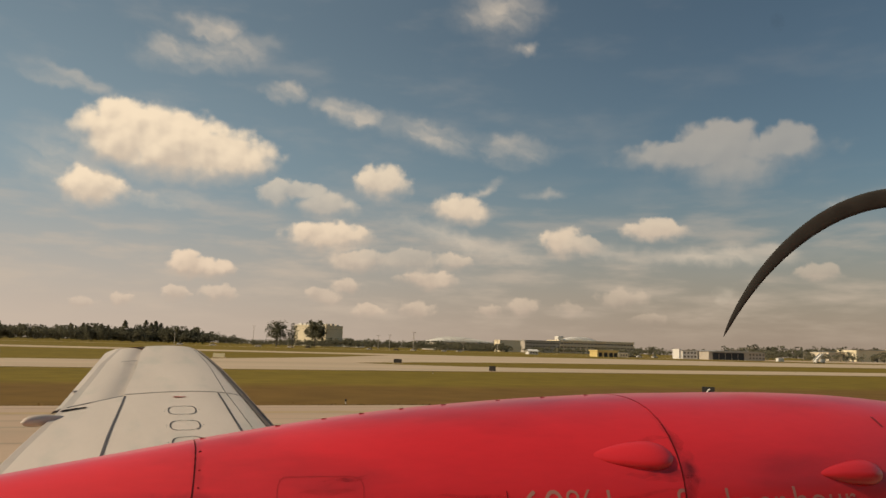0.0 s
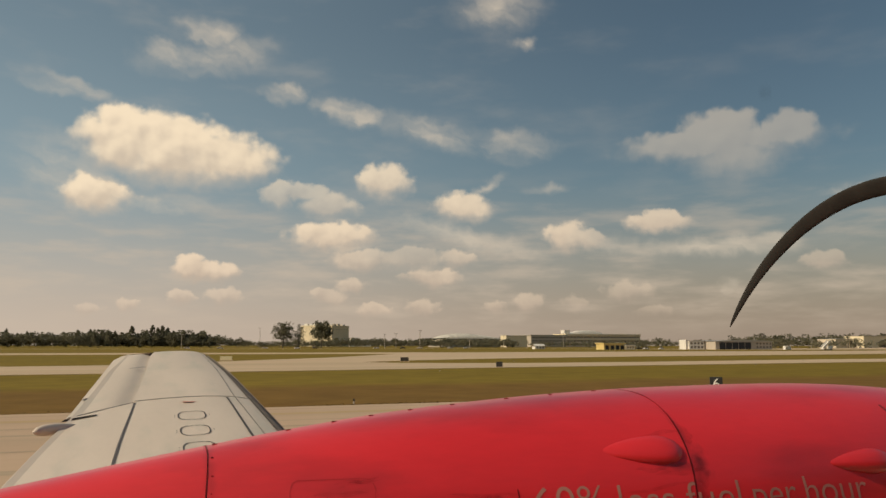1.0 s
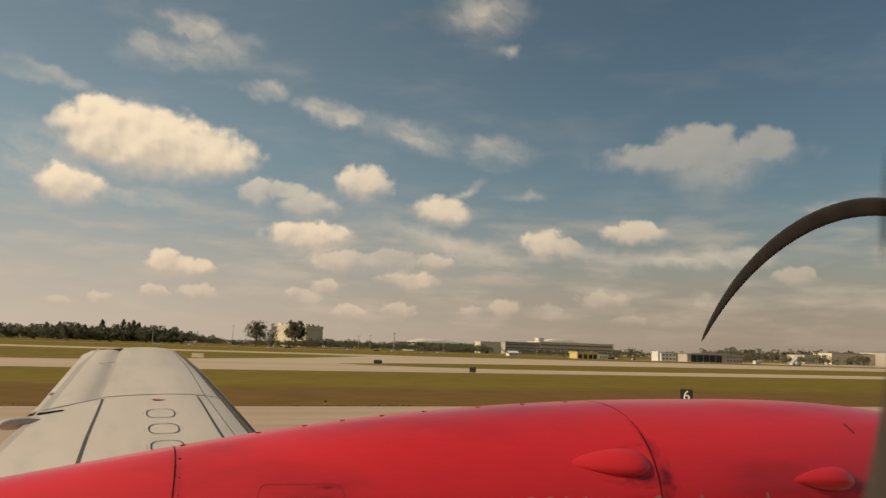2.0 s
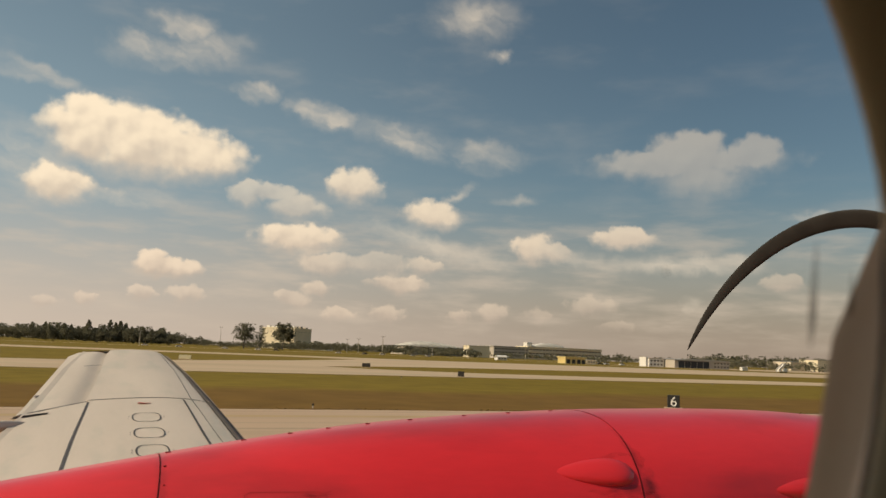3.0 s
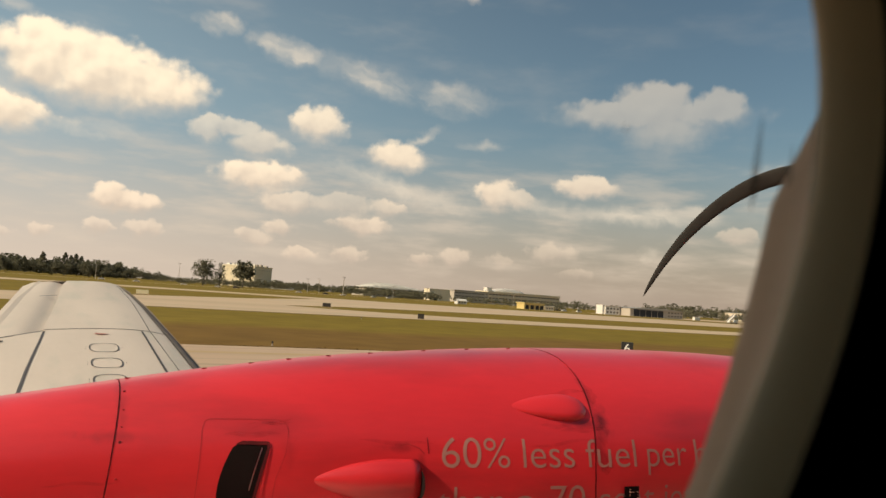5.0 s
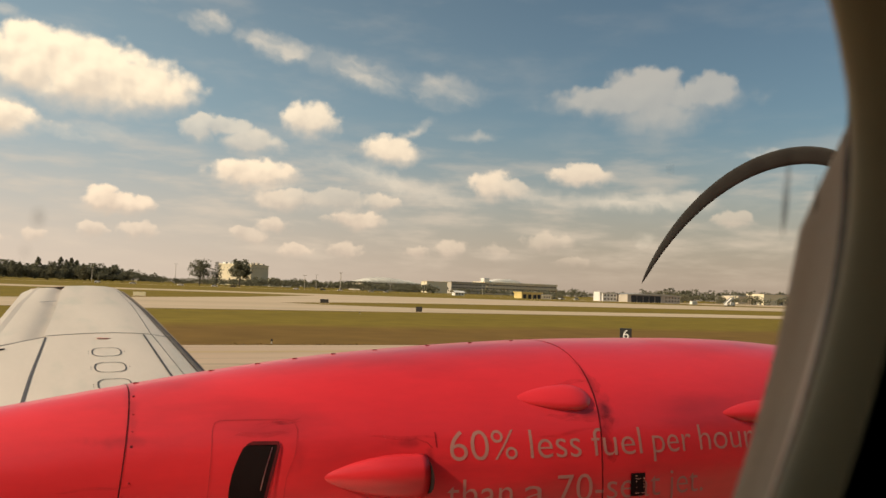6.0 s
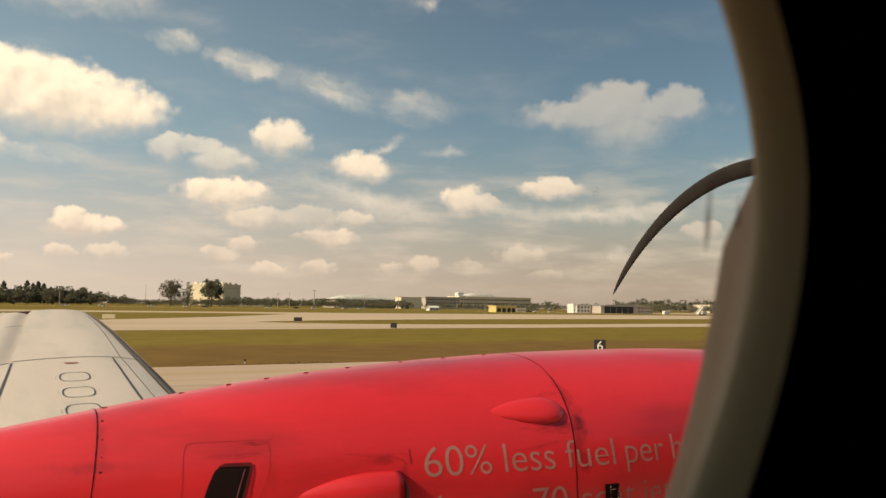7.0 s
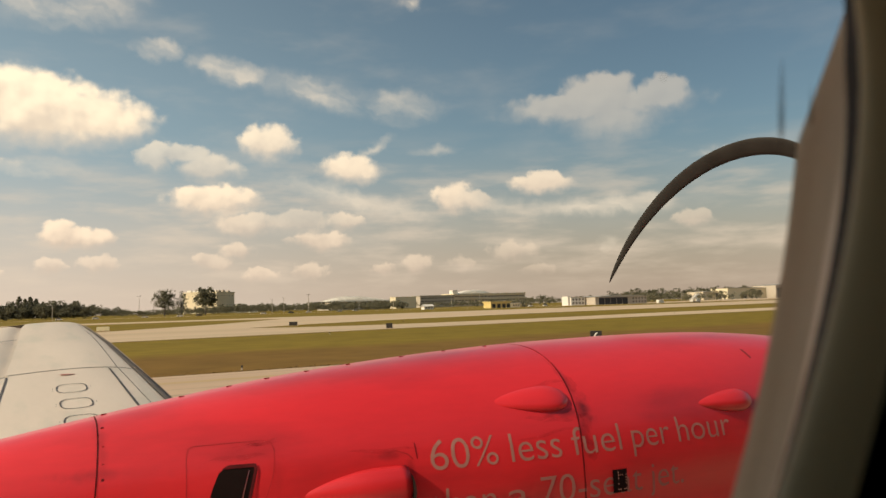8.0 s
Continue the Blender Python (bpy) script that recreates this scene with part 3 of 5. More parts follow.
def skin_patch(x0, x1, z0, z1, lift, nx=6, nz=6):
    return grid([[nacelle_on(x0 + (x1 - x0) * i / nx, z0 + (z1 - z0) * j / nz, lift) for i in range(nx + 1)] for j in range(nz + 1)])


def vent_side(z, aft):
    """Where the vent's curved aft or forward edge runs at height z."""
    k = max(0.0, (-0.431 - z) / 0.145)
    if aft:
        return 0.512 - 0.047 * (1 - (1 - min(k, 1.0)) ** 2) - 0.004 * max(0.0, k - 1)
    return 0.605 - 0.038 * k * (1.25 - 0.25 * k)


def vent_patch(f0, f1, z0, z1, lift, nx=8, nz=14):
    """A patch of skin inside the vent, from the share f0 to f1 of its width, its upper corners rounded."""
    rows = []
    for j in range(nz + 1):
        z = z0 + (z1 - z0) * j / nz
        a, b = vent_side(z, True), vent_side(z, False)
        pull = 0.012 * max(0.0, 1 - (-0.431 - z) / 0.012) ** 2
        a, b = a + pull, b - pull * 0.5
        rows.append([nacelle_on(a + (b - a) * (f0 + (f1 - f0) * i / nx), z, lift) for i in range(nx + 1)])
    return grid(rows)


# no real recess: a black patch on the skin paints its shade
part("vent_opening", vent_patch(0.0, 1.0, -0.66, -0.431, 0.002), BLACK, nacelle, "vent opening, its shaded inside painted black")
part("vent_frame", vent_patch(0.955, 1.04, -0.66, -0.430, 0.004, 2), SEALANT, nacelle)
part("vent_frame", vent_patch(0.0, 1.0, -0.4385, -0.429, 0.004, 8, 3), SEALANT, nacelle)
# pale strip that draws the thin highlight inside the vent
part("vent_highlight", vent_patch(0.80, 0.825, -0.56, -0.446, 0.004, 1, 10), STEEL, nacelle)


def skin_line(points, wide=0.0016):
    """A fine dark line on the skin through points (x, z)."""
    fine = []
    for (xa, za), (xb, zb) in zip(points, points[1:]):
        fine += [(xa + (xb - xa) * i / 8, za + (zb - za) * i / 8) for i in range(8)]
    fine.append(points[-1])
    rows = [[], []]
    for i, (x, z) in enumerate(fine):
        (xa, za), (xb, zb) = fine[max(0, i - 1)], fine[min(len(fine) - 1, i + 1)]
        d = math.hypot(xb - xa, zb - za)
        nx, nz = -(zb - za) / d * wide / 2, (xb - xa) / d * wide / 2
        rows[0].append(nacelle_on(x - nx, z - nz, 0.0012))
        rows[1].append(nacelle_on(x + nx, z + nz, 0.0012))
    return grid(rows)


part("panel_line", skin_line([(0.405, -0.68), (0.420, -0.40), (0.427, -0.382), (0.44, -0.375), (0.625, -0.372), (0.648, -0.378), (0.656, -0.40), (0.648, -0.46), (0.622, -0.53), (0.605, -0.68)]), FADED_RED, nacelle)
part("panel_line", skin_line([(1.072, -0.41), (1.074, -0.455)], 0.0025), SEALANT, nacelle)
part("panel_line", skin_line([(0.98, -0.435), (1.01, -0.428), (1.045, -0.44), (1.06, -0.455)], 0.003), FADED_RED, nacelle)
part("inlet_mark", skin_patch(2.704, 2.718, -0.226, -0.192, 0.002), RED_WORN, nacelle, "small dark mark near the cowl lip")
part("grille", skin_patch(1.776, 1.838, -0.632, -0.556, 0.004), BLACK, nacelle, "small dark mesh grille")
for i in range(6):
    for j in range(7):
        if (i in (1, 5) or j in (0, 5)) and (i * 5 + j * 3) % 7 > 1:
            p = nacelle_on(1.790 + 0.0085 * i, -0.622 + 0.0095 * j, 0.0055)
            part("grille_stud", boxed(p.x - 0.0013, p.x + 0.0013, p.y - 0.0012, p.y + 0.0012, p.z - 0.0013, p.z + 0.0013), LETTER, nacelle)
for x in (0.235, 0.454, 0.60, 0.725, 0.863, 1.018, 1.23, 1.413, 1.60):
    p = nacelle_at(x, math.radians(91), 0.0)
    part("latch", boxed(p.x - 0.008, p.x + 0.008, p.y - 0.003, p.y + 0.003, p.z - 0.003, p.z + 0.0025, 0.0012), RED_WORN, nacelle)
for x, z, r in ((0.219, -0.320, 0.0034), (0.216, -0.361, 0.0026), (0.213, -0.402, 0.0020), (0.211, -0.439, 0.0034), (0.208, -0.53, 0.0026)):
    p = nacelle_on(x, z, 0.0004)
    part("rivet", boxed(p.x - r, p.x + r, p.y - 0.0016, p.y + 0.0016, p.z - r, p.z + r, 0.001), RED_WORN if r > 0.003 else FADED_RED, nacelle)


def lettering(words, x0, x1, z0, cap):
    """Words on the inboard skin, letter by letter: from x0 to x1, on a base line at z0, with capitals cap high."""
    font = bpy.data.curves.new("lettering", "FONT")
    font.body, font.size, font.offset = words, 1.0, -0.007
    holder = bpy.data.objects.new("lettering", font)
    scene.collection.objects.link(holder)
    me = bpy.data.meshes.new_from_object(holder)
    bpy.data.objects.remove(holder)
    co = np.empty(len(me.vertices) * 3)
    me.vertices.foreach_get("co", co)
    co = co.reshape(-1, 3)
    wide, tall = co[:, 0].max() - co[:, 0].min(), 0.69
    low = co[:, 0].min()
    bm = bmesh.new()
    bm.from_mesh(me)
    bmesh.ops.subdivide_edges(bm, edges=[e for e in bm.edges if e.calc_length() > 0.12], cuts=2)
    bmesh.ops.triangulate(bm, faces=bm.faces)
    for v in bm.verts:
        x = x0 + (v.co.x - low) / wide * (x1 - x0)
        v.co = nacelle_on(x, z0 + v.co.y / tall * cap, 0.0009)
    # loose shapes that overlap along the line make one character
    todo, shapes = set(bm.verts), []
    while todo:
        stack, shape = [todo.pop()], []
        while stack:
            v = stack.pop()
            shape.append(v)
            for e in v.link_edges:
                w = e.other_vert(v)
                if w in todo:
                    todo.remove(w)
                    stack.append(w)
        shapes.append([min(v.co.x for v in shape), max(v.co.x for v in shape), {v for v in shape}])
    shapes.sort(key=lambda q: q[0])
    merged = [shapes[0]]
    for shape in shapes[1:]:
        if shape[0] < merged[-1][1] - 0.004:
            merged[-1] = [merged[-1][0], max(shape[1], merged[-1][1]), merged[-1][2] | shape[2]]
        else:
            merged.append(shape)
    for _, _, verts in merged:
        one = bmesh.new()
        index = {v: one.verts.new(v.co) for v in verts}
        for f in bm.faces:
            if f.verts[0] in verts:
                one.faces.new([index[v] for v in f.verts])
        part("letter", one, LETTER, nacelle)
    bm.free()


for word, x0, x1 in (("60%", 1.116, 1.345), ("less", 1.392, 1.583), ("fuel", 1.627, 1.834), ("per", 1.883, 2.065), ("hour", 2.105, 2.385)):
    lettering(word, x0, x1, -0.494, 0.088)
for word, x0, x1 in (("than", 1.105, 1.325), ("a", 1.368, 1.442), ("70-seat", 1.489, 1.909), ("jet.", 1.949, 2.110)):
    lettering(word, x0, x1, -0.636, 0.088)


def soot(x, z, long, wide, fall):
    """A dirt streak on the inboard skin, thin at both ends, drifting aft and down."""
    rows = [[], [], []]
    for i in range(11):
        k = i / 10
        w = wide * math.sin(math.pi * k) ** 0.8
        for j, side in enumerate((-0.5, 0.0, 0.5)):
            rows[j].append(nacelle_on(x - long * k, z - fall * k + side * w + 0.003 * math.sin(9 * k + x * 40), 0.0010))
    return grid(rows)


rng = random.Random(17)
for i in range(12):
    x, z = rng.choice(((1.70, -0.30), (0.20, -0.50), (1.10, -0.46), (1.60, -0.36), (0.66, -0.44)))
    x, z = x + rng.uniform(-0.03, 0.05), z + rng.uniform(-0.12, 0.08)
    if abs(x - 1.0) > 0.35 or z > -0.44:
        part("dirt_streak", soot(x, z, rng.uniform(0.08, 0.30), rng.uniform(0.005, 0.016), rng.uniform(-0.01, 0.03)), SOOT, nacelle, "faint dark dirt streak")
for z0, z1 in ((-0.24, -0.30), (-0.33, -0.43), (-0.45, -0.52)):
    rows = [[nacelle_on(1.7045 + (dx + 0.006 * math.sin(k * 2.1 + z0 * 60)) * math.sin(math.pi * k / 8) ** 0.6, z0 + (z1 - z0) * k / 8, 0.0008) for k in range(9)] for dx in (-0.020, 0.0, 0.026)]
    part("dirt_streak", grid(rows), SOOT, nacelle, "faint dark dirt along the seam")

# wing: stations of span, trailing edge, leading edge and height
WING = [(0.0, -1.15, 1.38, -1.10), (2.2, -0.86, 1.20, -0.975), (4.3, -0.635, 1.075, -0.68), (5.2, -0.52, 1.005, -0.553), (6.2, -0.375, 0.94, -0.413), (7.6, -0.25, 0.825, -0.218), (8.45, -0.175, 0.715, -0.098), (8.68, -0.10, 0.67, -0.066)]


def wing_at(y, u, lift=0.0, under=False):
    """A point of the wing: y along the span, u from trailing (0) to leading edge (1)."""
    te, le, z = lerp_table(WING, y)
    chord = le - te
    k = 1 - u
    half = 0.6 * (1.45 * math.sqrt(max(k, 0)) - 0.63 * k - 1.76 * k * k + 1.42 * k ** 3 - 0.51 * k ** 4) * 0.13 * 1.6
    top = half * chord - 0.062 * chord
    zz = z + (top if not under else -half * chord * 0.6 - 0.062 * chord)
    return Vector((te + chord * u, y, zz + lift))


def wing_patch(y0, y1, u0, u1, lift=0.0, ny=6, nu=8, u0b=None, u1b=None, under=False, skew0=0.0, skew1=0.0):
    u0b, u1b = u0 if u0b is None else u0b, u1 if u1b is None else u1b
    rows = []
    for i in range(ny + 1):
        k = i / ny
        y = y0 + (y1 - y0) * k
        a, b = u0 + (u0b - u0) * k, u1 + (u1b - u1) * k
        rows.append([wing_at(y + (skew0 * (1 - k) + skew1 * k) * (1 - j / nu), a + (b - a) * j / nu, lift(j / nu) if callable(lift) else lift, under) for j in range(nu + 1)])
    return grid(rows)


def wing_panel(y0, y1, u0, u1, **k):
    """A panel of skin with its edges turned down."""
    bm = wing_patch(y0, y1, u0, u1, **k)
    edges = [e for e in bm.edges if e.is_boundary]
    for e in edges:
        e.smooth = False
    out = bmesh.ops.extrude_edge_only(bm, edges=edges)
    bmesh.ops.translate(bm, vec=(0, 0, -0.012), verts=[g for g in out["geom"] if isinstance(g, bmesh.types.BMVert)])
    return bm


wing = part("wing", wing_patch(-0.3, 8.68, 0.0, 1.0, -0.042, 10, 16), WING_LINE, airplane, "pale grey painted wing with dark boot")
smooth(part("wing_underside", wing_patch(-0.3, 8.68, 0.0, 1.0, 0.0, 10, 16, under=True), WING_GREY, wing))
smooth(part("skin_panel", wing_panel(-0.3, 6.325, 0.369, 0.948, ny=14, nu=16, u0b=0.284, u1b=0.850), WING_GREY, wing))
smooth(part("skin_panel", wing_panel(6.333, 8.68, 0.2745, 0.848, ny=12, nu=16, u0b=0.335, u1b=0.918), WING_GREY, wing))
smooth(part("flap", wing_panel(-0.3, 6.28, -0.008, 0.365, ny=14, nu=8, u1b=0.281, skew1=-0.24), WING_GREY, wing))
smooth(part("aileron", wing_panel(6.30, 8.66, -0.034, 0.2725, ny=12, nu=16, skew0=-0.24, u0b=-0.055, u1b=0.334, lift=lambda k: -0.036 * math.exp(-((k - 1.0) / 0.26) ** 2) - 0.003), WING_GREY, wing))
smooth(part("skin_panel", wing_panel(-0.3, 6.325, 0.950, 0.972, ny=14, nu=4, u0b=0.852, u1b=0.938), WING_GREY, wing))
smooth(part("skin_panel", wing_panel(6.333, 8.67, 0.851, 0.934, ny=12, nu=4, u0b=0.921, u1b=0.955), WING_GREY, wing))
smooth(part("deicing_boot", wing_patch(-0.3, 6.40, 0.973, 1.018, 0.003, 14, 10, 0.940), BOOT_GREY, wing))
smooth(part("deicing_boot", wing_patch(6.42, 8.66, 0.935, 1.02, 0.003, 12, 10, 0.956, 1.035), BOOT_GREY, wing))
smooth(part("wing_tip", grid([[wing_at(8.66, -0.055 + 1.07 * j / 16) for j in range(17)], [wing_at(8.76, 0.04 + 0.88 * j / 16, -0.03) for j in range(17)], [wing_at(8.68, j / 16, 0, True) for j in range(17)]]), WING_GREY, wing))
part("seam", wing_patch(6.322, 6.337, 0.28, 0.938, 0.002, 1, 16), WING_LINE, wing)
part("seam", wing_patch(6.276, 6.30, -0.02, 0.277, 0.002, 1, 10, skew0=-0.24, skew1=-0.24), WING_LINE, wing)
part("seam", wing_patch(2.4, 6.32, 0.9065, 0.9095, 0.002, 14, 1, 0.8495, 0.8525), WING_LINE, wing)
part("seam", wing_patch(6.34, 8.66, 0.8475, 0.8515, 0.002, 12, 1, 0.918, 0.922), WING_LINE, wing)
part("seam", wing_patch(2.4, 6.40, 0.9625, 0.9665, 0.004, 14, 1, 0.9355, 0.9395), BOOT, wing)
part("marking_line", wing_patch(2.4, 6.29, 0.828, 0.839, 0.003, 14, 2, 0.794, 0.805), WING_LINE, wing)
part("marking_line", wing_patch(2.4, 6.27, 0.328, 0.340, 0.003, 14, 2, 0.279, 0.290), WING_LINE, wing)


def ring_panel(x, y, wide, deep):
    """The outline of an oval access panel."""
    rows = []
    for grow in (0.0, 1.0):
        row = []
        for i in range(40):
            a = i * math.tau / 40
            c, s = math.cos(a), math.sin(a)
            px = x + (wide + 0.009 * grow) * math.copysign(abs(c) ** 0.55, c)
            py = y + (deep + 0.007 * grow) * math.copysign(abs(s) ** 0.75, s)
            te, le, _ = lerp_table(WING, py)
            row.append(wing_at(py, (px - te) / (le - te), 0.003))
        rows.append(row)
    return grid(rows, True)


for y in (5.70, 5.28, 4.87, 4.46):
    part("access_panel", ring_panel(0.379, y, 0.086, 0.12), WING_LINE, wing, "oval access panel outline")
    te, le, _ = lerp_table(WING, y)
    for dx, dy in ((-0.114, -0.03), (-0.114, 0.02), (0.114, 0.0)):
        u = (0.379 + dx - te) / (le - te)
        part("stencil_mark", wing_patch(y + dy - 0.009, y + dy + 0.009, u - 0.0014, u + 0.0014, 0.003, 1, 1), WING_LINE, wing)
bm = bmesh.new()
bmesh.ops.create_circle(bm, cap_ends=True, radius=0.05, segments=20, matrix=Matrix.Translation(wing_at(6.14, 0.575, 0.003)) @ Matrix.Diagonal((1, 0.7, 1, 1)))
part("marking_spot", bm, MARK_RED, wing, "small faded red marking")
part("hinge_mark", wing_patch(7.78, 7.80, 0.165, 0.30, 0.006, 1, 6), WING_LINE, wing)
part("hinge_mark", wing_patch(6.60, 6.66, -0.03, 0.005, 0.004, 1, 3), WING_LINE, wing)
# black patch on the wing paints the shadowed gap
part("slot", wing_patch(5.985, 6.02, -0.03, 0.12, 0.005, 2, 6, skew0=-0.06, skew1=-0.02), BLACK, wing, "slot beside the flap, its shade painted black")
tip, root = Vector((-0.595, 5.62, -0.572)), Vector((-0.34, 5.84, -0.560))
rows = []
for i in range(15):
    k = i / 14
    r = 0.05 * math.sqrt(max(0.004, 1 - (1 - min(1.0, k / 0.3)) ** 2)) * (1.0 - 0.75 * max(0.0, (k - 0.4) / 0.6) ** 1.5)
    rows.append([tip.lerp(root, k) + Vector((0, r * math.cos(a * math.tau / 16), 0.75 * r * math.sin(a * math.tau / 16))) for a in range(16)])
fairing = grid(rows, True)
smooth(part("flap_track_fairing", fairing, WING_GREY, wing, "pale grey pointed flap track fairing"))

# propeller
HUB = Vector((3.87, 2.5, -0.58))
propeller = part("propeller", tubed(HUB - Vector((0.13, 0, 0)), HUB + Vector((0.08, 0, 0)), 0.27, 0.25, 32), BLADE, airplane, "four-bladed dark propeller at rest")
spin = []
for i in range(10):
    k = i / 9
    r = 0.25 * math.sqrt(max(0.0004, 1 - k ** 1.8))
    spin.append([HUB + Vector((0.08 + 0.5 * k, r * math.cos(a * math.tau / 32), r * math.sin(a * math.tau / 32))) for a in range(32)])
smooth(part("spinner", grid(spin, True), STEEL, propeller, "polished metal spinner"))
# each blade is a slim scimitar: its angle falls back as it goes out
BLADE_LINE = [(0.2, 98), (0.7, 97), (1.1, 94), (1.4, 88), (1.6, 77), (1.74, 62), (1.86, 42), (1.95, 21), (2.15, -4)]


def blade_point(k, turn):
    r = 0.2 + 1.75 * k
    a = math.radians(sum(lerp_table(BLADE_LINE, r + 0.02 * d)[0] for d in range(-8, 9)) / 17 + turn - 2)
    return HUB + Vector((0, r * math.cos(a), r * math.sin(a)))


for b in range(4):
    rows = []
    for i in range(81):
        k = 1 - (1 - i / 80) ** 1.3
        p = blade_point(k, 90 * b)
        along = (blade_point(k + 0.03, 90 * b) - blade_point(k - 0.03, 90 * b)).normalized()
        side = Vector((1, 0, 0)).cross(along)
        chord = lerp_table([(0, 0.05), (0.2, 0.08), (0.5, 0.085), (0.8, 0.06), (1.0, 0.035)], k)[0] * math.sqrt(max(0.002, 1 - max(0.0, (k - 0.86) / 0.14) ** 2))
        twist = math.radians(62 - 30 * k)
        row = []
        for j in range(12):
            c, n = math.cos(j * math.tau / 12), math.sin(j * math.tau / 12)
            w, d = chord * c, 0.016 * (1.2 - k) * n + 0.003 * n
            row.append(p + side * (w * math.cos(twist) + d * math.sin(twist)) + Vector((d * math.cos(twist) - w * math.sin(twist), 0, 0)))
        rows.append(row)
    smooth(part("blade", grid(rows, True), BLADE, propeller))


# fuselage with the window that the camera looks through
def oval(cx, cz, hw, hh, y, n=96, power=2.2):
    row = []
    for i in range(n):
        c, s = math.cos(i * math.tau / n), math.sin(i * math.tau / n)
        row.append(Vector((cx + hw * math.copysign(abs(c) ** (2 / power), c), y, cz + hh * math.copysign(abs(s) ** (2 / power), s))))
    return row


def inner(wide, high, y):
    """The inner trim's outline: round above, drawn in a little along its lower forward side."""
    row = oval(-0.004, 0.026, wide, high, y, power=2.0)
    for p in row:
        if p.x > 0:
            k = max(0.0, min(1.0, (0.062 - p.z) / 0.105))
            p.x -= 0.0135 * k * k * (3 - 2 * k) * min(1.0, p.x / 0.06)
    return row


def hull_y(z):
    return -1.06 + math.sqrt(max(0.0, 1.19 ** 2 - (z - 0.0) ** 2))


def square_ring(half_x, half_z, cz, inset, n=96):
    row = []
    for i in range(n):
        c, s = math.cos(i * math.tau / n), math.sin(i * math.tau / n)
        k = 1 / max(abs(c), abs(s))
        x, z = half_x * c * k, cz + half_z * s * k
        row.append(Vector((x, hull_y(z) - inset, z)))
    return row


lip = [(0.1318, 0.1518, 0.0912), (0.1306, 0.1506, 0.0907), (0.130, 0.150, 0.0895), (0.1303, 0.1503, 0.0880), (0.1316, 0.1516, 0.0852), (0.1330, 0.1530, 0.0825), (0.1345, 0.1545, 0.0800)]
smooth(part("window_trim", grid([inner(w, h - 0.024, y) for w, h, y in lip], True), LINING, airplane, "moulded beige plastic window trim"))
# side wall in near-black, standing in for the cabin's shade
shaded_side = [square_ring(0.40, 0.40, 0.03, 0.0), oval(-0.004, 0.026, 0.20, 0.215, 0.072), inner(0.15, 0.146, 0.0790), inner(0.1345, 0.1305, 0.0800)]
smooth(part("cabin_sidewall", grid(shaded_side, True), CABIN, airplane, "cabin side wall coloured near-black for its shade"))
def seal_rim():
    """Where the seal meets the reveal: close behind the trim below, drawn back above."""
    row = inner(0.1485, 0.1445, 0.105)
    for p in row:
        if p.x > 0:
            p.x += 0.009 * max(0.0, min(1.0, (p.z - 0.045) / 0.04))
    return row


part("window_seal", grid([inner(0.1318, 0.1278, 0.0912), inner(0.139, 0.135, 0.0955), seal_rim()], True), SEAL, airplane, "black rubber seal behind the trim")


def pane_edge(grow, y):
    """The outer window's edge: a short round top and a longer, narrowing foot."""
    return [Vector((p.x * (1 + 0.14 * max(0.0, min(1.0, (p.z - 0.035) / 0.05))), y, 0.12 + (p.z - 0.12) * (0.6 if p.z > 0.12 else 1.0))) for p in oval(0.0, 0.12, 0.170 + grow, 0.27 + grow, y, power=2.0)]


smooth(part("window_reveal", grid([seal_rim(), pane_edge(0.006, 0.122), pane_edge(0.001, 0.128), pane_edge(0.0, 0.131)], True), REVEAL, airplane, "grey window reveal in shade"))


def smear(x0, z0, x1, z1, wide):
    """A long drop of grime on the pane, thin at both ends."""
    rows = [[], []]
    for i in range(13):
        k = i / 12
        w = wide * math.sin(math.pi * k) ** 0.7 * (0.7 + 0.6 * k)
        for j, side in enumerate((-0.5, 0.5)):
            rows[j].append(Vector((x0 + (x1 - x0) * k + side * w, 0.1292, z0 + (z1 - z0) * k)))
    return grid(rows)


for item in ((0.1542, 0.0560, 0.1516, 0.0300, 0.0026), (0.1530, 0.0440, 0.1522, 0.0330, 0.0016), (0.1660, 0.0500, 0.1650, 0.0360, 0.0020), (0.1690, 0.0440, 0.1680, 0.0330, 0.0014)):
    part("grime", smear(*item), GRIME, airplane, "smear of grime on the window")
for x, z, r in ((-0.0285, 0.0188, 0.0011), (-0.0300, 0.0130, 0.0008), (0.110, 0.044, 0.0007), (0.078, 0.102, 0.0008)):
    bm = bmesh.new()
    bmesh.ops.create_circle(bm, cap_ends=True, radius=r, segments=12, matrix=Matrix.Translation((x, 0.1292, z)) @ pose(0, 0, 0, 90, 0, 20) @ Matrix.Diagonal((0.8, 1.3, 1, 1)))
    part("dirt_spot", bm, GRIME, airplane, "small spot of dirt on the window")



def hull_ring(x, r):
    return [Vector((x, -1.06 + r * math.cos(a * math.tau / 64), 0.35 * (1.19 - r) * (1 if x < 0 else -1) + r * math.sin(a * math.tau / 64))) for a in range(64)]


def hull_tube(rings):
    """A round tube through rings, with the window's place left open."""
    bm = grid([hull_ring(x, r) for x, r in rings], True)
    gone = [f for f in bm.faces if abs(f.calc_center_median().x) < 0.1 and f.calc_center_median().y > -0.01 and abs(f.calc_center_median().z - 0.03) < 0.37]
    bmesh.ops.delete(bm, geom=gone, context="FACES")
    caps = [e for e in bm.edges if e.is_boundary and abs(e.verts[0].co.x) > 5 and abs(e.verts[1].co.x) > 5]
    bmesh.ops.holes_fill(bm, edges=caps, sides=0)
    return bm


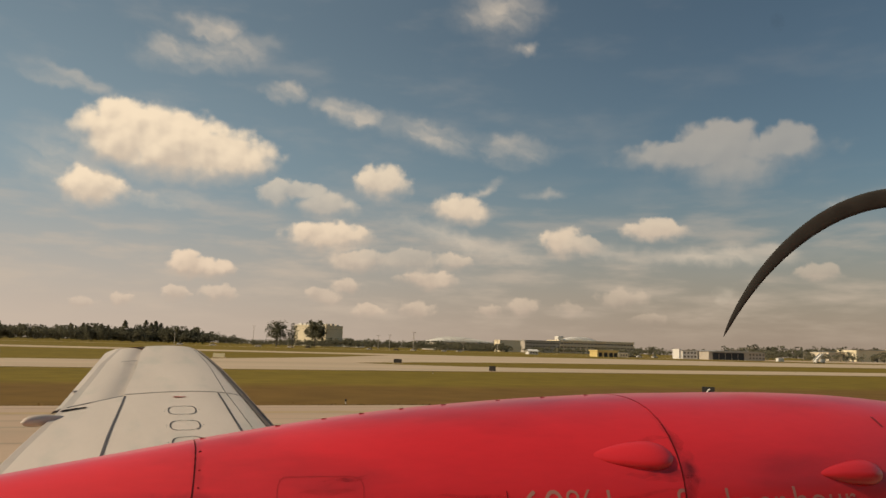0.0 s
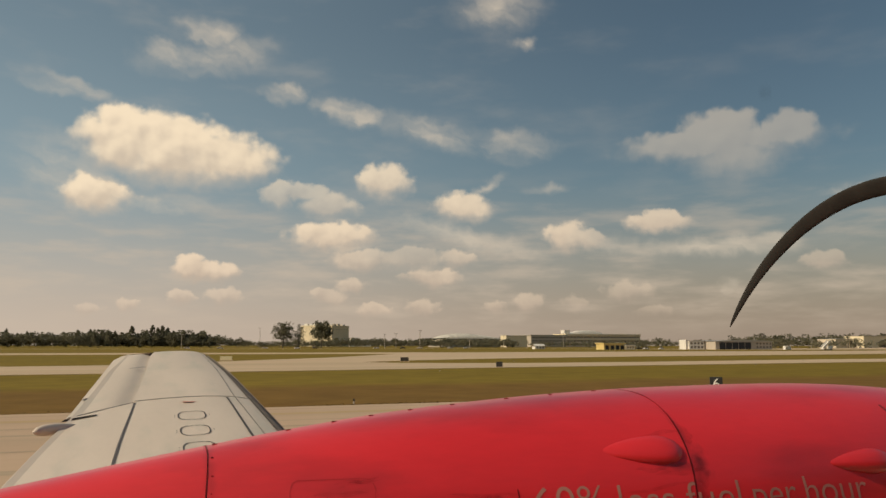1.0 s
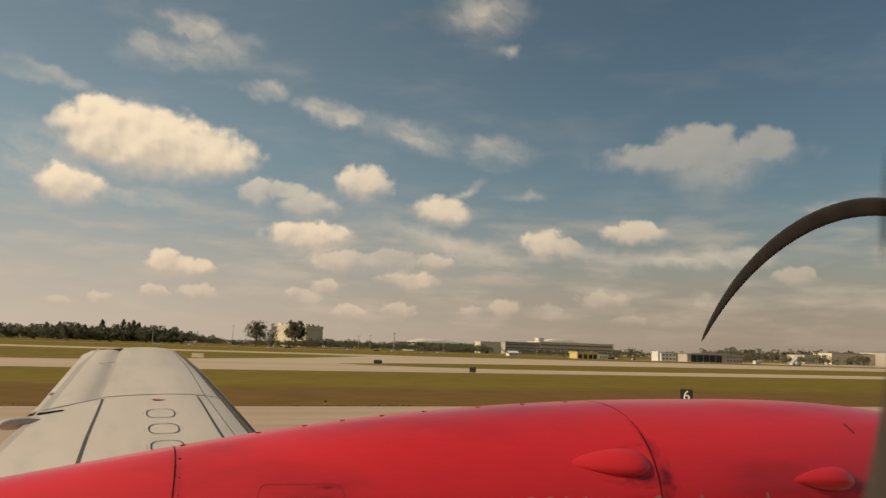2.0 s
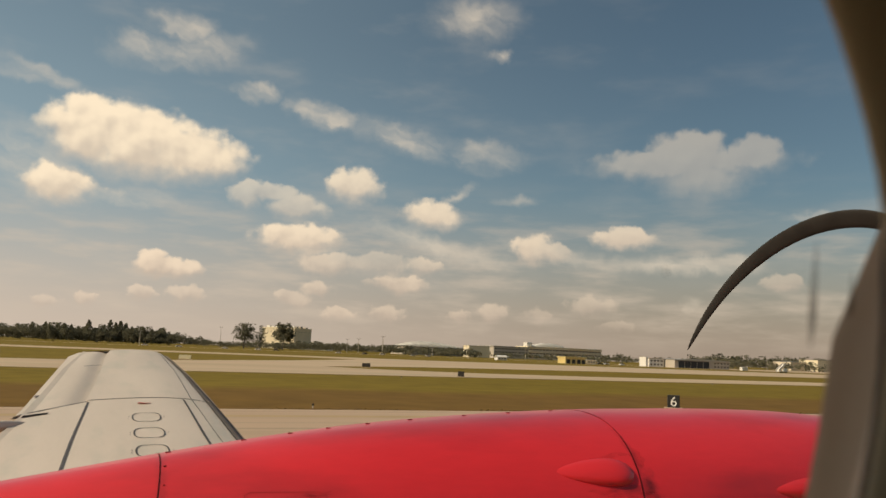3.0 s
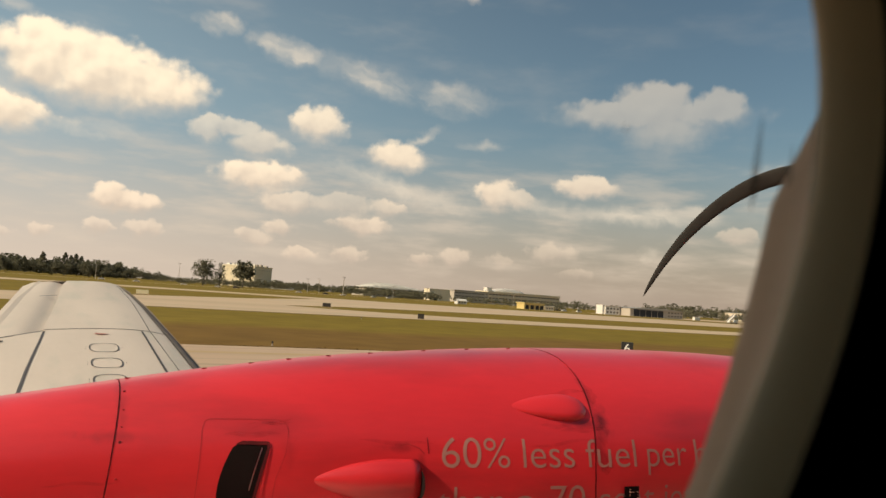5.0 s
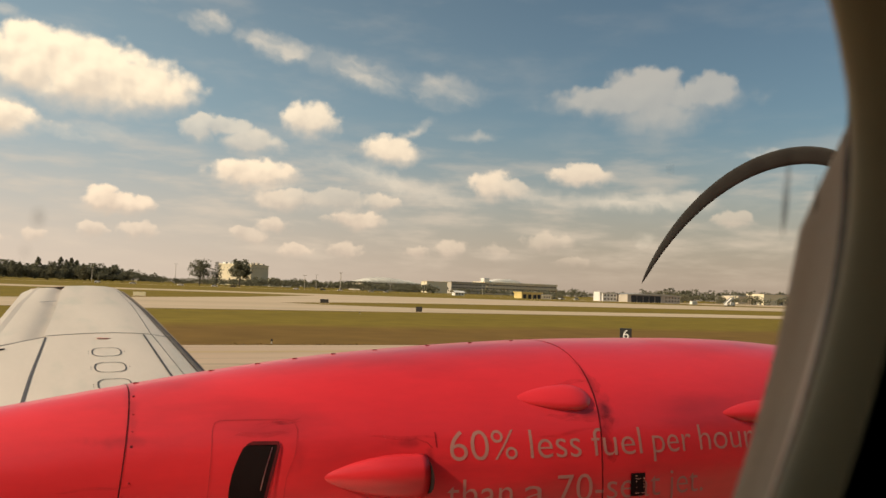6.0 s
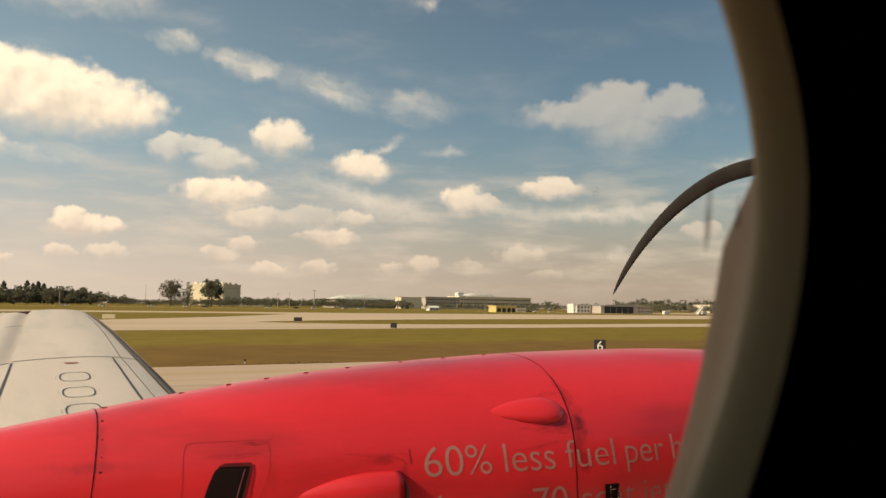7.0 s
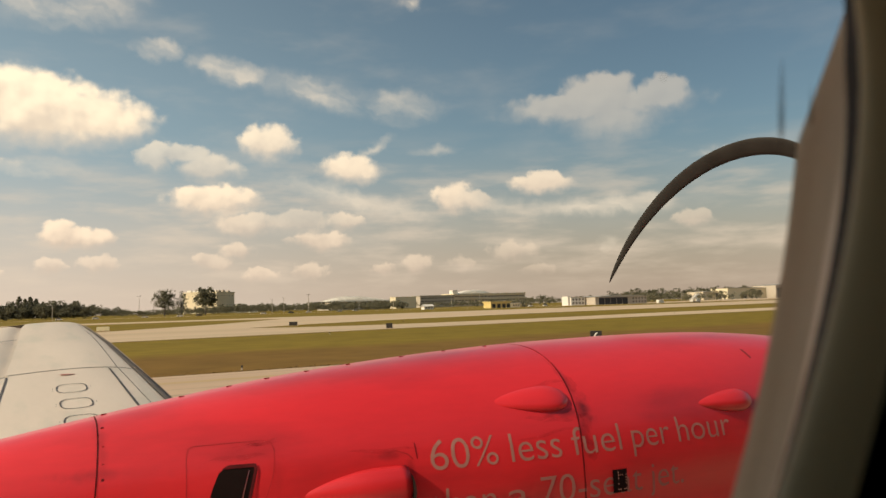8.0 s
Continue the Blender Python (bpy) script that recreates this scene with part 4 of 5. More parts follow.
smooth(part("cabin", hull_tube([(-6.0, 1.18), (-0.40, 1.18), (0.40, 1.18), (7.5, 1.18)]), CABIN, airplane, "closed cabin tube, lining coloured near-black for shade"))
# unseen skin; an assumed red keeps bounced light off the nacelle
smooth(part("fuselage", hull_tube([(-9.5, 0.35), (-8.0, 0.8), (-6.2, 1.12), (-5.0, 1.205), (-0.40, 1.205), (0.40, 1.205), (6.6, 1.205), (7.8, 1.12), (8.8, 0.85), (9.5, 0.45), (9.7, 0.12)]), RED, airplane, "unseen fuselage skin, red to dim its bounce light"))
smooth(part("window_skin", grid([square_ring(0.40, 0.40, 0.03, -0.014), [Vector((p.x, max(p.y, 0.0) + 0.006, p.z)) for p in pane_edge(0.05, 0.131)], pane_edge(0.006, 0.1322)], True), RED, airplane, "unseen outer skin round the window, red to dim its bounce light"))

# main landing gear under the nacelle, on the runway
gear_foot = 0.03 - EYE
strut = part("landing_gear", tubed((0.45, 2.5, -1.0), (0.45, 2.54, gear_foot + 0.36), 0.07, 0.055, 14), STEEL, airplane, "steel main gear leg")
for dy in (-0.17, 0.17):
    wheel = bmesh.new()
    rows = [[Vector((0.45 + r * math.cos(a * math.tau / 32), 2.535 + dy + w, gear_foot + 0.362 + r * math.sin(a * math.tau / 32))) for a in range(32)] for r, w in ((0.17, -0.085), (0.30, -0.10), (0.35, -0.06), (0.362, 0.0), (0.35, 0.06), (0.30, 0.10), (0.17, 0.085))]
    tyre = smooth(part("tyre", grid(rows, True), TYRE, strut))
    part("rim", tubed((0.45, 2.535 + dy - 0.07, gear_foot + 0.362), (0.45, 2.535 + dy + 0.07, gear_foot + 0.362), 0.175, 0.175, 24), STEEL, strut)


# ---- trees ----
def leaf_cloud(rng, centres, sizes):
    """Vertices and faces of many small four-cornered leaves or sprays, each turned its own way."""
    n = len(centres)
    a, b = rng.normal(size=(n, 3)), rng.normal(size=(n, 3))
    a /= np.linalg.norm(a, axis=1)[:, None]
    b -= a * (a * b).sum(1)[:, None]
    b /= np.linalg.norm(b, axis=1)[:, None]
    a, b = a * sizes[:, None], b * (sizes * 0.7)[:, None]
    v = np.stack([centres - a, centres - b * 0.8, centres + a, centres + b], 1).reshape(-1, 3)
    f = np.arange(4 * n).reshape(-1, 4)
    return v, f


def mesh_of(name, v, f):
    me = bpy.data.meshes.new(name)
    me.from_pydata([tuple(p) for p in v], [], [tuple(int(i) for i in q) for q in f])
    return me


def crown_points(rng, high, wide, n, shape):
    """Leaf places of one tree: spire-like ('pine'), rounded ('round') or low ('bush')."""
    if shape == "pine":
        h = rng.random(n) ** 0.8
        r = wide * (1.02 - h) ** 0.75 * np.sqrt(rng.random(n)) * (0.7 + 0.5 * np.sin(h * 21 + rng.random() * 6) ** 2)
        z = high * (0.08 + 0.92 * h)
    else:
        tops = rng.normal(size=(9, 3)) * (0.55 * wide, 0.55 * wide, 0.17 * high) + (0, 0, high * 0.62)
        pick = tops[rng.integers(0, 9, n)]
        d = rng.normal(size=(n, 3))
        d /= np.linalg.norm(d, axis=1)[:, None]
        p = pick + d * (rng.random(n) ** 0.4)[:, None] * (0.42 * wide, 0.42 * wide, 0.2 * high)
        p[:, 2] = np.clip(p[:, 2], high * (0.02 if shape == "bush" else 0.15), high)
        return p
    t = rng.random(n) * math.tau
    return np.stack([r * np.cos(t), r * np.sin(t), z], 1)


def woods(name, seed, spans, label, leaf=1.0, n=150):
    """Far woods as one object. spans: x from, x to, y, height, spacing, shape."""
    rng = np.random.default_rng(seed)
    pts, sizes = [], []
    for x0, x1, y, h0, h1, gap, shape in spans:
        x = x0
        while x < x1:
            k = (x - x0) / (x1 - x0)
            high = (h0 + (h1 - h0) * k) * rng.uniform(0.62, 1.08)
            p = crown_points(rng, high, high * (0.36 if shape == "pine" else 0.55), n, shape) + (x, y + rng.uniform(-22, 22), 0)
            pts.append(p)
            sizes.append(rng.uniform(0.5, 1.3, n) * leaf * high / 16)
            x += gap * rng.uniform(0.5, 1.5)
    v, f = leaf_cloud(rng, np.concatenate(pts), np.concatenate(sizes))
    return tagged(part_data(name, mesh_of(name, v, f), DARK_LEAF), label, "woods", kind="stuff")


woods("pine_woods", 3, [(-900, -40, 830, 15, 16, 5.0, "pine"), (-300, -150, 800, 20, 21, 5.0, "pine"), (-45, 30, 800, 18, 21, 3.6, "pine"), (-60, 60, 808, 14.5, 15, 4.5, "round"), (-900, -60, 815, 13, 14, 6.0, "round"), (20, 60, 810, 17, 16, 3.8, "pine"), (55, 98, 815, 14, 12, 4.5, "round"),
                        (-900, 72, 806, 13, 13, 2.6, "bush"), (-300, 60, 800, 16, 16, 5.0, "round"), (-60, 105, 800, 8, 8, 3.0, "bush"), (98, 200, 850, 6, 6, 5.0, "bush"), (100, 170, 690, 5.5, 6.0, 3.0, "bush")], "dark green pine woods beyond the airfield", 0.95, 340)
woods("far_trees", 5, [(110, 270, 1010, 8, 9, 5.0, "round"), (160, 470, 930, 9.5, 11, 4.5, "round"), (200, 440, 880, 9, 10, 3.2, "bush"), (190, 430, 870, 10, 11, 6.0, "round"), (240, 440, 905, 10, 11.5, 6.5, "round"), (300, 470, 985, 10, 9, 7.0, "round"), (440, 640, 1000, 9, 9, 7.0, "round"), (600, 960, 1240, 17, 18, 9.0, "round")], "dark green trees behind the airfield road", 1.3, 170)
woods("garden_trees", 8, [(486, 520, 900, 9, 8, 5.0, "round"), (560, 700, 960, 9, 10, 9.0, "round"), (640, 780, 985, 10, 8, 8.0, "bush")], "dark trees before the terminal", 1.2, 150)
woods("far_trees", 7, [(420, 600, 470, 8.0, 8.8, 4.5, "round"), (302, 352, 470, 5.4, 6.4, 2.6, "round"), (205, 262, 560, 6, 6, 4.0, "round"), (840, 1500, 905, 14, 16, 7.0, "round"), (900, 1400, 980, 20, 24, 8.0, "round"), (1000, 2600, 1500, 16, 18, 14.0, "round")], "dark green trees behind the hangars", 1.3, 170)
woods("horizon_trees", 9, [(-2600, 400, 1900, 12, 12, 11.0, "bush"), (300, 3200, 2000, 15, 16, 12.0, "bush")], "low dark trees along the horizon", 1.6, 60)


def tree(x, y, high, wide, seed, label, n=1500, leaf=0.7):
    rng = np.random.default_rng(seed)
    t = thing("tree", pose(x, y, 0), label, "tree", "trees before the pale building")
    bm = tubed((0, 0, -0.2), (0.3, 0, high * 0.5), high * 0.022, high * 0.012, 8)
    for i in range(7):
        a = i * 2.4 + seed
        z = high * (0.22 + 0.05 * i)
        tube(bm, (0.15, 0, z), (wide * 0.45 * math.cos(a), wide * 0.45 * math.sin(a), z + high * 0.22), high * 0.009, high * 0.003, 6)
    part("trunk", bm, BARK, t)
    d = rng.normal(size=(70, 3))
    d /= np.linalg.norm(d, axis=1)[:, None]
    tops = d * (rng.random(70) ** 0.45)[:, None] * (wide * 0.42, wide * 0.42, high * 0.40) + (0, 0, high * 0.57)
    tops[:, :2] *= (1.15 - 0.5 * np.abs(tops[:, 2:] / high - 0.5))
    pts = tops[rng.integers(0, 70, n)] + rng.normal(size=(n, 3)) * (wide * 0.06, wide * 0.06, high * 0.035)
    pts[:, 2] = np.clip(pts[:, 2], high * 0.06, high * 1.02)
    v, f = leaf_cloud(rng, pts, rng.uniform(0.4, 1.0, n) * leaf)
    part_data("crown", mesh_of("crown", v, f), DARK_LEAF, t)
    return t


tree(113, 660, 23.5, 20, 11, "tall dark tree with an open, uneven crown", 2300, 0.85)
tree(128, 668, 21.5, 11, 12, "thin dark tree with gaps in its crown", 700, 0.75)
tree(145, 655, 25.5, 20, 13, "tall dense dark tree", 4200, 0.95)
tree(160, 690, 7, 9, 14, "small rounded dark tree", 500, 0.6)
tree(98, 690, 6, 10, 15, "small rounded dark tree", 500, 0.6)


def palm(seed):
    rng = np.random.default_rng(seed)
    t = thing("palm_tree", pose(0, 0, 0), "slender palm tree with drooping fronds", "palm tree", "palms behind the hangars")
    bm = bmesh.new()
    for i in range(6):
        tube(bm, (0.25 * math.sin(i * 0.5), 0, i * 1.6 - 0.1), (0.25 * math.sin((i + 1) * 0.5), 0, (i + 1) * 1.6), 0.22 - i * 0.012, 0.21 - i * 0.012, 8)
    part("trunk", bm, BARK, t)
    v, f = [], []
    for i in range(26):
        a, rise = i * 2.4, rng.uniform(-0.3, 1.0)
        d = np.array((math.cos(a), math.sin(a)))
        w = np.array((-d[1], d[0]))
        last = None
        for k in range(5):
            q = k / 4
            p = np.array((0.05, 0, 9.6)) + np.array((*(d * 2.7 * q), 1.5 * rise * q - 2.0 * q * q))
            half = 0.42 * (1 - q) + 0.06
            v += [p + (*(w * half), -0.12), p - (*(w * half), 0.12)]
            if k:
                n = len(v)
                f.append((n - 4, n - 3, n - 1, n - 2))
    part_data("crown", mesh_of("crown", v, f), PALM_LEAF, t)
    return t


first_palm = palm(21)
first_palm.matrix_world = pose(581, 600, 0, 0, 0, 20) @ Matrix.Scale(1.55, 4)
for x, y, turn, size in ((604, 606, 70, 1.25), (628, 612, 150, 1.0), (655, 604, 210, 1.2), (668, 615, 300, 1.05), (706, 606, 40, 1.3), (722, 610, 100, 1.1), (553, 610, 10, 0.95), (770, 605, 260, 1.2), (792, 611, 330, 1.05)):
    first_palm.scale = (size,) * 3
    copy_thing(first_palm, pose(x, y, 0, 0, 0, turn))
first_palm.scale = (1.55,) * 3


# ---- buildings ----
def windows_on(parent, x0, x1, z0, z1, y, across, floors, fill=0.6, tall=0.5):
    """Single dark windows in a wall that faces -y: a frame with its pane set in it."""
    frame_bm = boxed(-0.5, 0.5, -0.06, 0.1, -0.5, 0.5)
    me = bpy.data.meshes.new("window")
    frame_bm.to_mesh(me)
    frame_bm.free()
    for j in range(floors):
        for i in range(across):
            ob = part_data("window", me, DARK_GLASS, parent)
            cx = x0 + (x1 - x0) * (i + 0.5) / across
            cz = z0 + (z1 - z0) * (j + 0.5) / floors
            ob.matrix_basis = pose(cx, y, cz) @ Matrix.Diagonal(((x1 - x0) / across * fill, 1, (z1 - z0) / floors * tall, 1))


def block(parent, name, x0, x1, y0, y1, z0, z1, material, label="", bevel=0.05):
    return part(name, boxed(x0, x1, y0, y1, z0, z1, bevel), material, parent, label)


def parapet(parent, x0, x1, y0, y1, z, material, over=0.3, high=0.6):
    return block(parent, "roof", x0 - over, x1 + over, y0 - over, y1 + over, z, z + high, material)


# large cream building
b = thing("large_building", pose(324, 1375, 0, 0, 0, -45), "large pale cream building with few windows and roof plant", "building")
block(b, "wall", -68, 0, 0, 60, -0.3, 36.5, CREAM)
block(b, "roof", -68.5, 0.5, -0.5, 60.5, 36.5, 38.6, CREAM)
for x, w, h in ((-64, 7, 3.4), (-53, 5, 2.6), (-44, 6, 3.4), (-34, 9, 3.2), (-20, 4, 2.2), (-11, 6, 3.0)):
    block(b, "roof_plant", x, x + w, 6, 14, 38.6, 38.6 + h, WHITE)
for k in range(6):
    pane = part("window", boxed(-0.05, 0.06, -1.2, 1.2, -0.6, 0.6), DARK_GLASS, b)
    pane.matrix_basis = pose(0, 7 + 9 * k, 31.5)
windows_on(b, -66, -4, 26, 36, -0.02, 9, 1, 0.16, 0.14)
for y, h in ((8, 2.6), (22, 3.2), (40, 2.2)):
    block(b, "roof_plant", -8, -1, y, y + 7, 38.6, 38.6 + h, GREY)
# low white sheds beside it
for x0, x1, y, h in ((325, 341, 1240, 13), (343, 356, 1230, 11)):
    b = thing("low_building", pose((x0 + x1) / 2, y, 0), "low white flat-roofed building", "building", "low white buildings")
    w = (x1 - x0) / 2
    block(b, "wall", -w, w, 0, 14, -0.3, h, WHITE)
    parapet(b, -w, w, 0, 14, h, ROOF)
    windows_on(b, -w, w, 2, h - 1, -0.02, 6, 3)

# arena with a vaulted white roof
b = thing("arena", pose(441, 1000, 0), "sports hall with a wide vaulted white roof", "building")
block(b, "wall", -47, 47, 2, 60, -0.3, 12.0, GREY)
rows = []
for j in range(13):
    q = j / 12
    rows.append([(-50 + 100 * i / 24, q * 62, 12.2 + 7.4 * math.sin(math.pi * (i / 24) ** 0.75) ** 0.9 * math.sin(math.pi * min(1.0, 0.06 + q * 1.1)) ** 0.7 + (0.3 if i % 4 == 0 else 0.0)) for i in range(25)])
smooth(part("roof", grid([[(p[0], -0.2, 11.6) for p in rows[0]]] + rows), PALE_ROOF, b, "pale ribbed vaulted roof"))
windows_on(b, -46, 46, 3, 10, 1.96, 16, 1, 0.7, 0.6)

b = thing("office_block", pose(483, 950, 0), "plain beige box-shaped building", "building")
block(b, "wall", -15, 17, 0, 18, -0.3, 15.6, CREAM)
parapet(b, -15, 17, 0, 18, 15.6, CREAM)
block(b, "loading_door", -7, -3, -0.12, 0.1, 0, 5, DARK_BAY)

b = thing("white_cabin", pose(274, 500, 0), "small white cabin with a pitched roof", "cabin")
block(b, "wall", -4, 4, 0, 5, -0.2, 2.3, WHITE)
part("roof", grid([[(-4.4, -0.5, 2.25), (4.4, -0.5, 2.25)], [(-4.4, 2.5, 3.7), (4.4, 2.5, 3.7)], [(-4.4, 5.5, 2.25), (4.4, 5.5, 2.25)], [(-4.4, 5.5, 2.1), (4.4, 5.5, 2.1)], [(-4.4, -0.5, 2.1), (4.4, -0.5, 2.1)]]), WHITE, b)
windows_on(b, -3.5, 3.5, 0.3, 2.2, -0.02, 3, 1, 0.5, 0.6)

# terminal
b = thing("terminal_wing", pose(591, 1050, 0), "grey concrete terminal wing with ribbon windows", "building", "terminal")
block(b, "wall", -31, 31, 0, 30, -0.3, 17.6, GREY)
parapet(b, -31, 31, 0, 30, 17.6, ROOF, 0.8, 1.2)
windows_on(b, -30, 30, 2, 17, -0.02, 10, 3, 0.78, 0.32)
b = thing("terminal_building", pose(724, 1100, 0), "long three-storey terminal building with rows of windows", "building", "terminal")
block(b, "wall", -73, 73, 0, 40, -0.3, 20.0, BEIGE)
for z in (5.4, 11.6, 17.6):
    block(b, "ledge", -74, 74, -1.8, 0.0, z, z + 1.3, CREAM)
parapet(b, -73, 73, 0, 40, 20.0, CREAM, 1.2, 1.4)
windows_on(b, -72, 72, 0.4, 19.4, -0.02, 22, 3, 0.74, 0.30)
block(b, "roof_tower", -73, -63, 4, 16, 21.4, 27.6, WHITE)
rows = [[(-60 + 60 * i / 16, y, 21.4 + 6.2 * math.sin(math.pi * i / 16) ** 0.7) for i in range(17)] for y in (2, 20)]
smooth(part("vault_roof", grid([[(p[0], 2, 21.3) for p in rows[0]]] + rows), WHITE, b, "white vaulted roof"))

# yellow station
b = thing("fire_station", pose(288, 420, 0), "low yellow building with dark open bays", "building")
block(b, "wall", -11.5, 4, 0, 9, -0.2, 3.6, YELLOW)
block(b, "roof", -12, 4.6, -0.8, 9.6, 3.6, 4.3, YELLOW)
block(b, "wall", 4, 11.5, -1, 8, -0.2, 2.6, CREAM)
block(b, "roof", 3.9, 12, -1.4, 8.4, 2.6, 3.0, WHITE)
for x in (-10.5, -6.5, -2.5, 1.0):
    # flat dark slab in place of the shaded open bay
    block(b, "bay_shade_panel", x, x + 2.6, -0.08, 0.2, 0, 2.7, DARK_BAY, "", 0.02)
windows_on(b, 5, 11, 0.6, 2.3, -1.02, 3, 1, 0.5, 0.6)

# hangars
def hangar(x0, x1, y, deep, high, doors, wall, roof, label, rise=1.2, group="hangars"):
    h = thing("hangar", pose((x0 + x1) / 2, y, 0), label, "hangar", group)
    w = (x1 - x0) / 2
    block(h, "wall", -w, w, 0, deep, -0.2, high, wall)
    rows = [[(-w - 0.5 + (2 * w + 1) * i / 16, yy, high + rise * math.sin(math.pi * i / 16)) for i in range(17)] for yy in (-0.8, deep + 0.5)]
    low = [[(p[0], p[1], high - 0.4) for p in rows[0]]]
    part("roof", grid(low + rows), roof, h)
    for a, c, top in doors:
        # dark slab on the wall; an open bay's shade is its colour
        bay = block(h, "hangar_door", a, c, -0.15, 0.25, 0.0, top, DARK_BAY, "", 0.02)
        n = 5
        for i in range(n + 1):
            xx = a + (c - a) * i / n
            block(bay, "door_post", xx - 0.12, xx + 0.12, -0.24, -0.14, 0.0, top, GREY, "", 0.01)
    return h


h = hangar(366, 416, 420, 30, 5.6, [(-22, 6, 4.9)], GREY, ROOF, "grey metal hangar with a dark open door", 0.9)
windows_on(h, 10, 25, 0.4, 5.2, -0.02, 5, 2, 0.5, 0.45)
b = thing("white_house", pose(356, 430, 0), "white two-storey office building with dark windows", "building")
block(b, "wall", -4, 9, 0, 10, -0.2, 5.6, WHITE)
parapet(b, -4, 9, 0, 10, 5.6, ROOF, 0.4, 0.4)
block(b, "porch", -6, -4, 1, 8, -0.2, 6.6, WHITE)
windows_on(b, -3.5, 8.5, 0.3, 5.5, -0.02, 4, 2, 0.55, 0.5)
hangar(863, 909, 760, 30, 11.5, [(3, 19, 9)], BEIGE, ROOF, "low beige hangar with a dark door", 0.8)
h = hangar(893, 976, 742, 30, 15.5, [(-12, -2, 7)], CREAM, ROOF, "beige hangar with a flat grey roof", 0.6)
hangar(976, 1090, 725, 40, 18.5, [(-54, 52, 15)], GREY, ROOF, "wide grey hangar with a dark open front", 2.4)


# ---- vehicles and small things on the field ----
def wheels(t, spots, r=0.34, w=0.2):
    for x, y in spots:
        part("wheel", tubed((x, y - w / 2, r), (x, y + w / 2, r), r, r, 16), TYRE, t)


def car(label, paint, long=4.4, tall=1.45, group="parked cars"):
    t = thing("car", pose(0, 0, 0), label, "car", group)
    body = boxed(-long / 2, long / 2, -0.88, 0.88, 0.3, 0.85, 0.16)
    part("body", body, paint, t)
    cab = boxed(-long * 0.3, long * 0.24, -0.78, 0.78, 0.8, tall, 0.18)
    part("cabin", cab, DARK_GLASS, t)
    part("car_roof", boxed(-long * 0.24, long * 0.17, -0.74, 0.74, tall - 0.05, tall + 0.03, 0.03), paint, t)
    wheels(t, [(sx * long * 0.32, sy * 0.8) for sx in (-1, 1) for sy in (-1, 1)])
    return t


first_car = car("white car parked beside the airfield road", WHITE)
first_car.matrix_world = pose(52, 560, 0, 0, 0, 4)
for x, y, a in ((30, 562, 0), (84, 566, 3), (106, 558, 2), (168, 566, 5), (205, 570, 0), (233, 575, 3), (246, 574, 4), (560, 640, 12), (575, 652, 8), (590, 655, 12), (766, 650, 15), (778, 652, 12), (880, 722, 10), (905, 724, 6), (304, 436, 6), (322, 438, 3), (334, 437, 12)):
    copy_thing(first_car, pose(x, y, 0, 0, 0, a))
dark_car = car("dark car parked beside the airfield road", SIGN_BLACK)
dark_car.matrix_world = pose(190, 568, 0, 0, 0, 6)
for x, y, a in ((120, 563, 0), (330, 600, 5), (310, 440, 10), (318, 441, 4), (326, 446, 8)):
    copy_thing(dark_car, pose(x, y, 0, 0, 0, a))


def stairs_truck():
    t = thing("stairs_truck", pose(356, 320, 0, 0, 0, 10), "white airstairs truck with a raised stairway", "truck")
    part("chassis", boxed(-4, 4, -1.1, 1.1, 0.45, 0.95, 0.05), GREY, t)
    part("cab", boxed(2.4, 4.1, -1.1, 1.1, 0.9, 2.5, 0.15), WHITE, t)
    bm = bmesh.new()
    for i in range(14):
        x, z = -4.2 + i * 0.5, 0.8 + i * 0.3
        box(bm, x, x + 0.62, -0.9, 0.9, z, z + 0.3)
    part("stairway", bm, WHITE, t)
    for y in (-0.95, 0.95):
        part("side_panel", grid([[(-4.2, y, 0.9), (2.9, y, 5.0)], [(-4.2, y, 2.0), (2.9, y, 6.1)], [(-4.2, y * 1.05, 2.0), (2.9, y * 1.05, 6.1)], [(-4.2, y * 1.05, 0.9), (2.9, y * 1.05, 5.0)]]), WHITE, t)
    part("platform", boxed(2.6, 4.4, -0.95, 0.95, 4.7, 4.95, 0.03), WHITE, t)
    for y in (-0.8, 0.8):
        part("support", tubed((3.3, y, 0.9), (3.3, y, 4.8), 0.09, 0.09, 8), GREY, t)
    wheels(t, [(sx, sy) for sx in (-2.6, 2.8) for sy in (-1.0, 1.0)], 0.45, 0.3)


stairs_truck()
b = thing("container", pose(395, 385, 0), "small white equipment container", "container")
block(b, "body", -2.4, 2.4, 0, 2.2, 0.05, 2.3, WHITE)
for i in range(7):
    block(b, "rib", -2.3 + i * 0.72, -2.2 + i * 0.72, -0.05, 0.02, 0.15, 2.2, WHITE, "", 0.01)


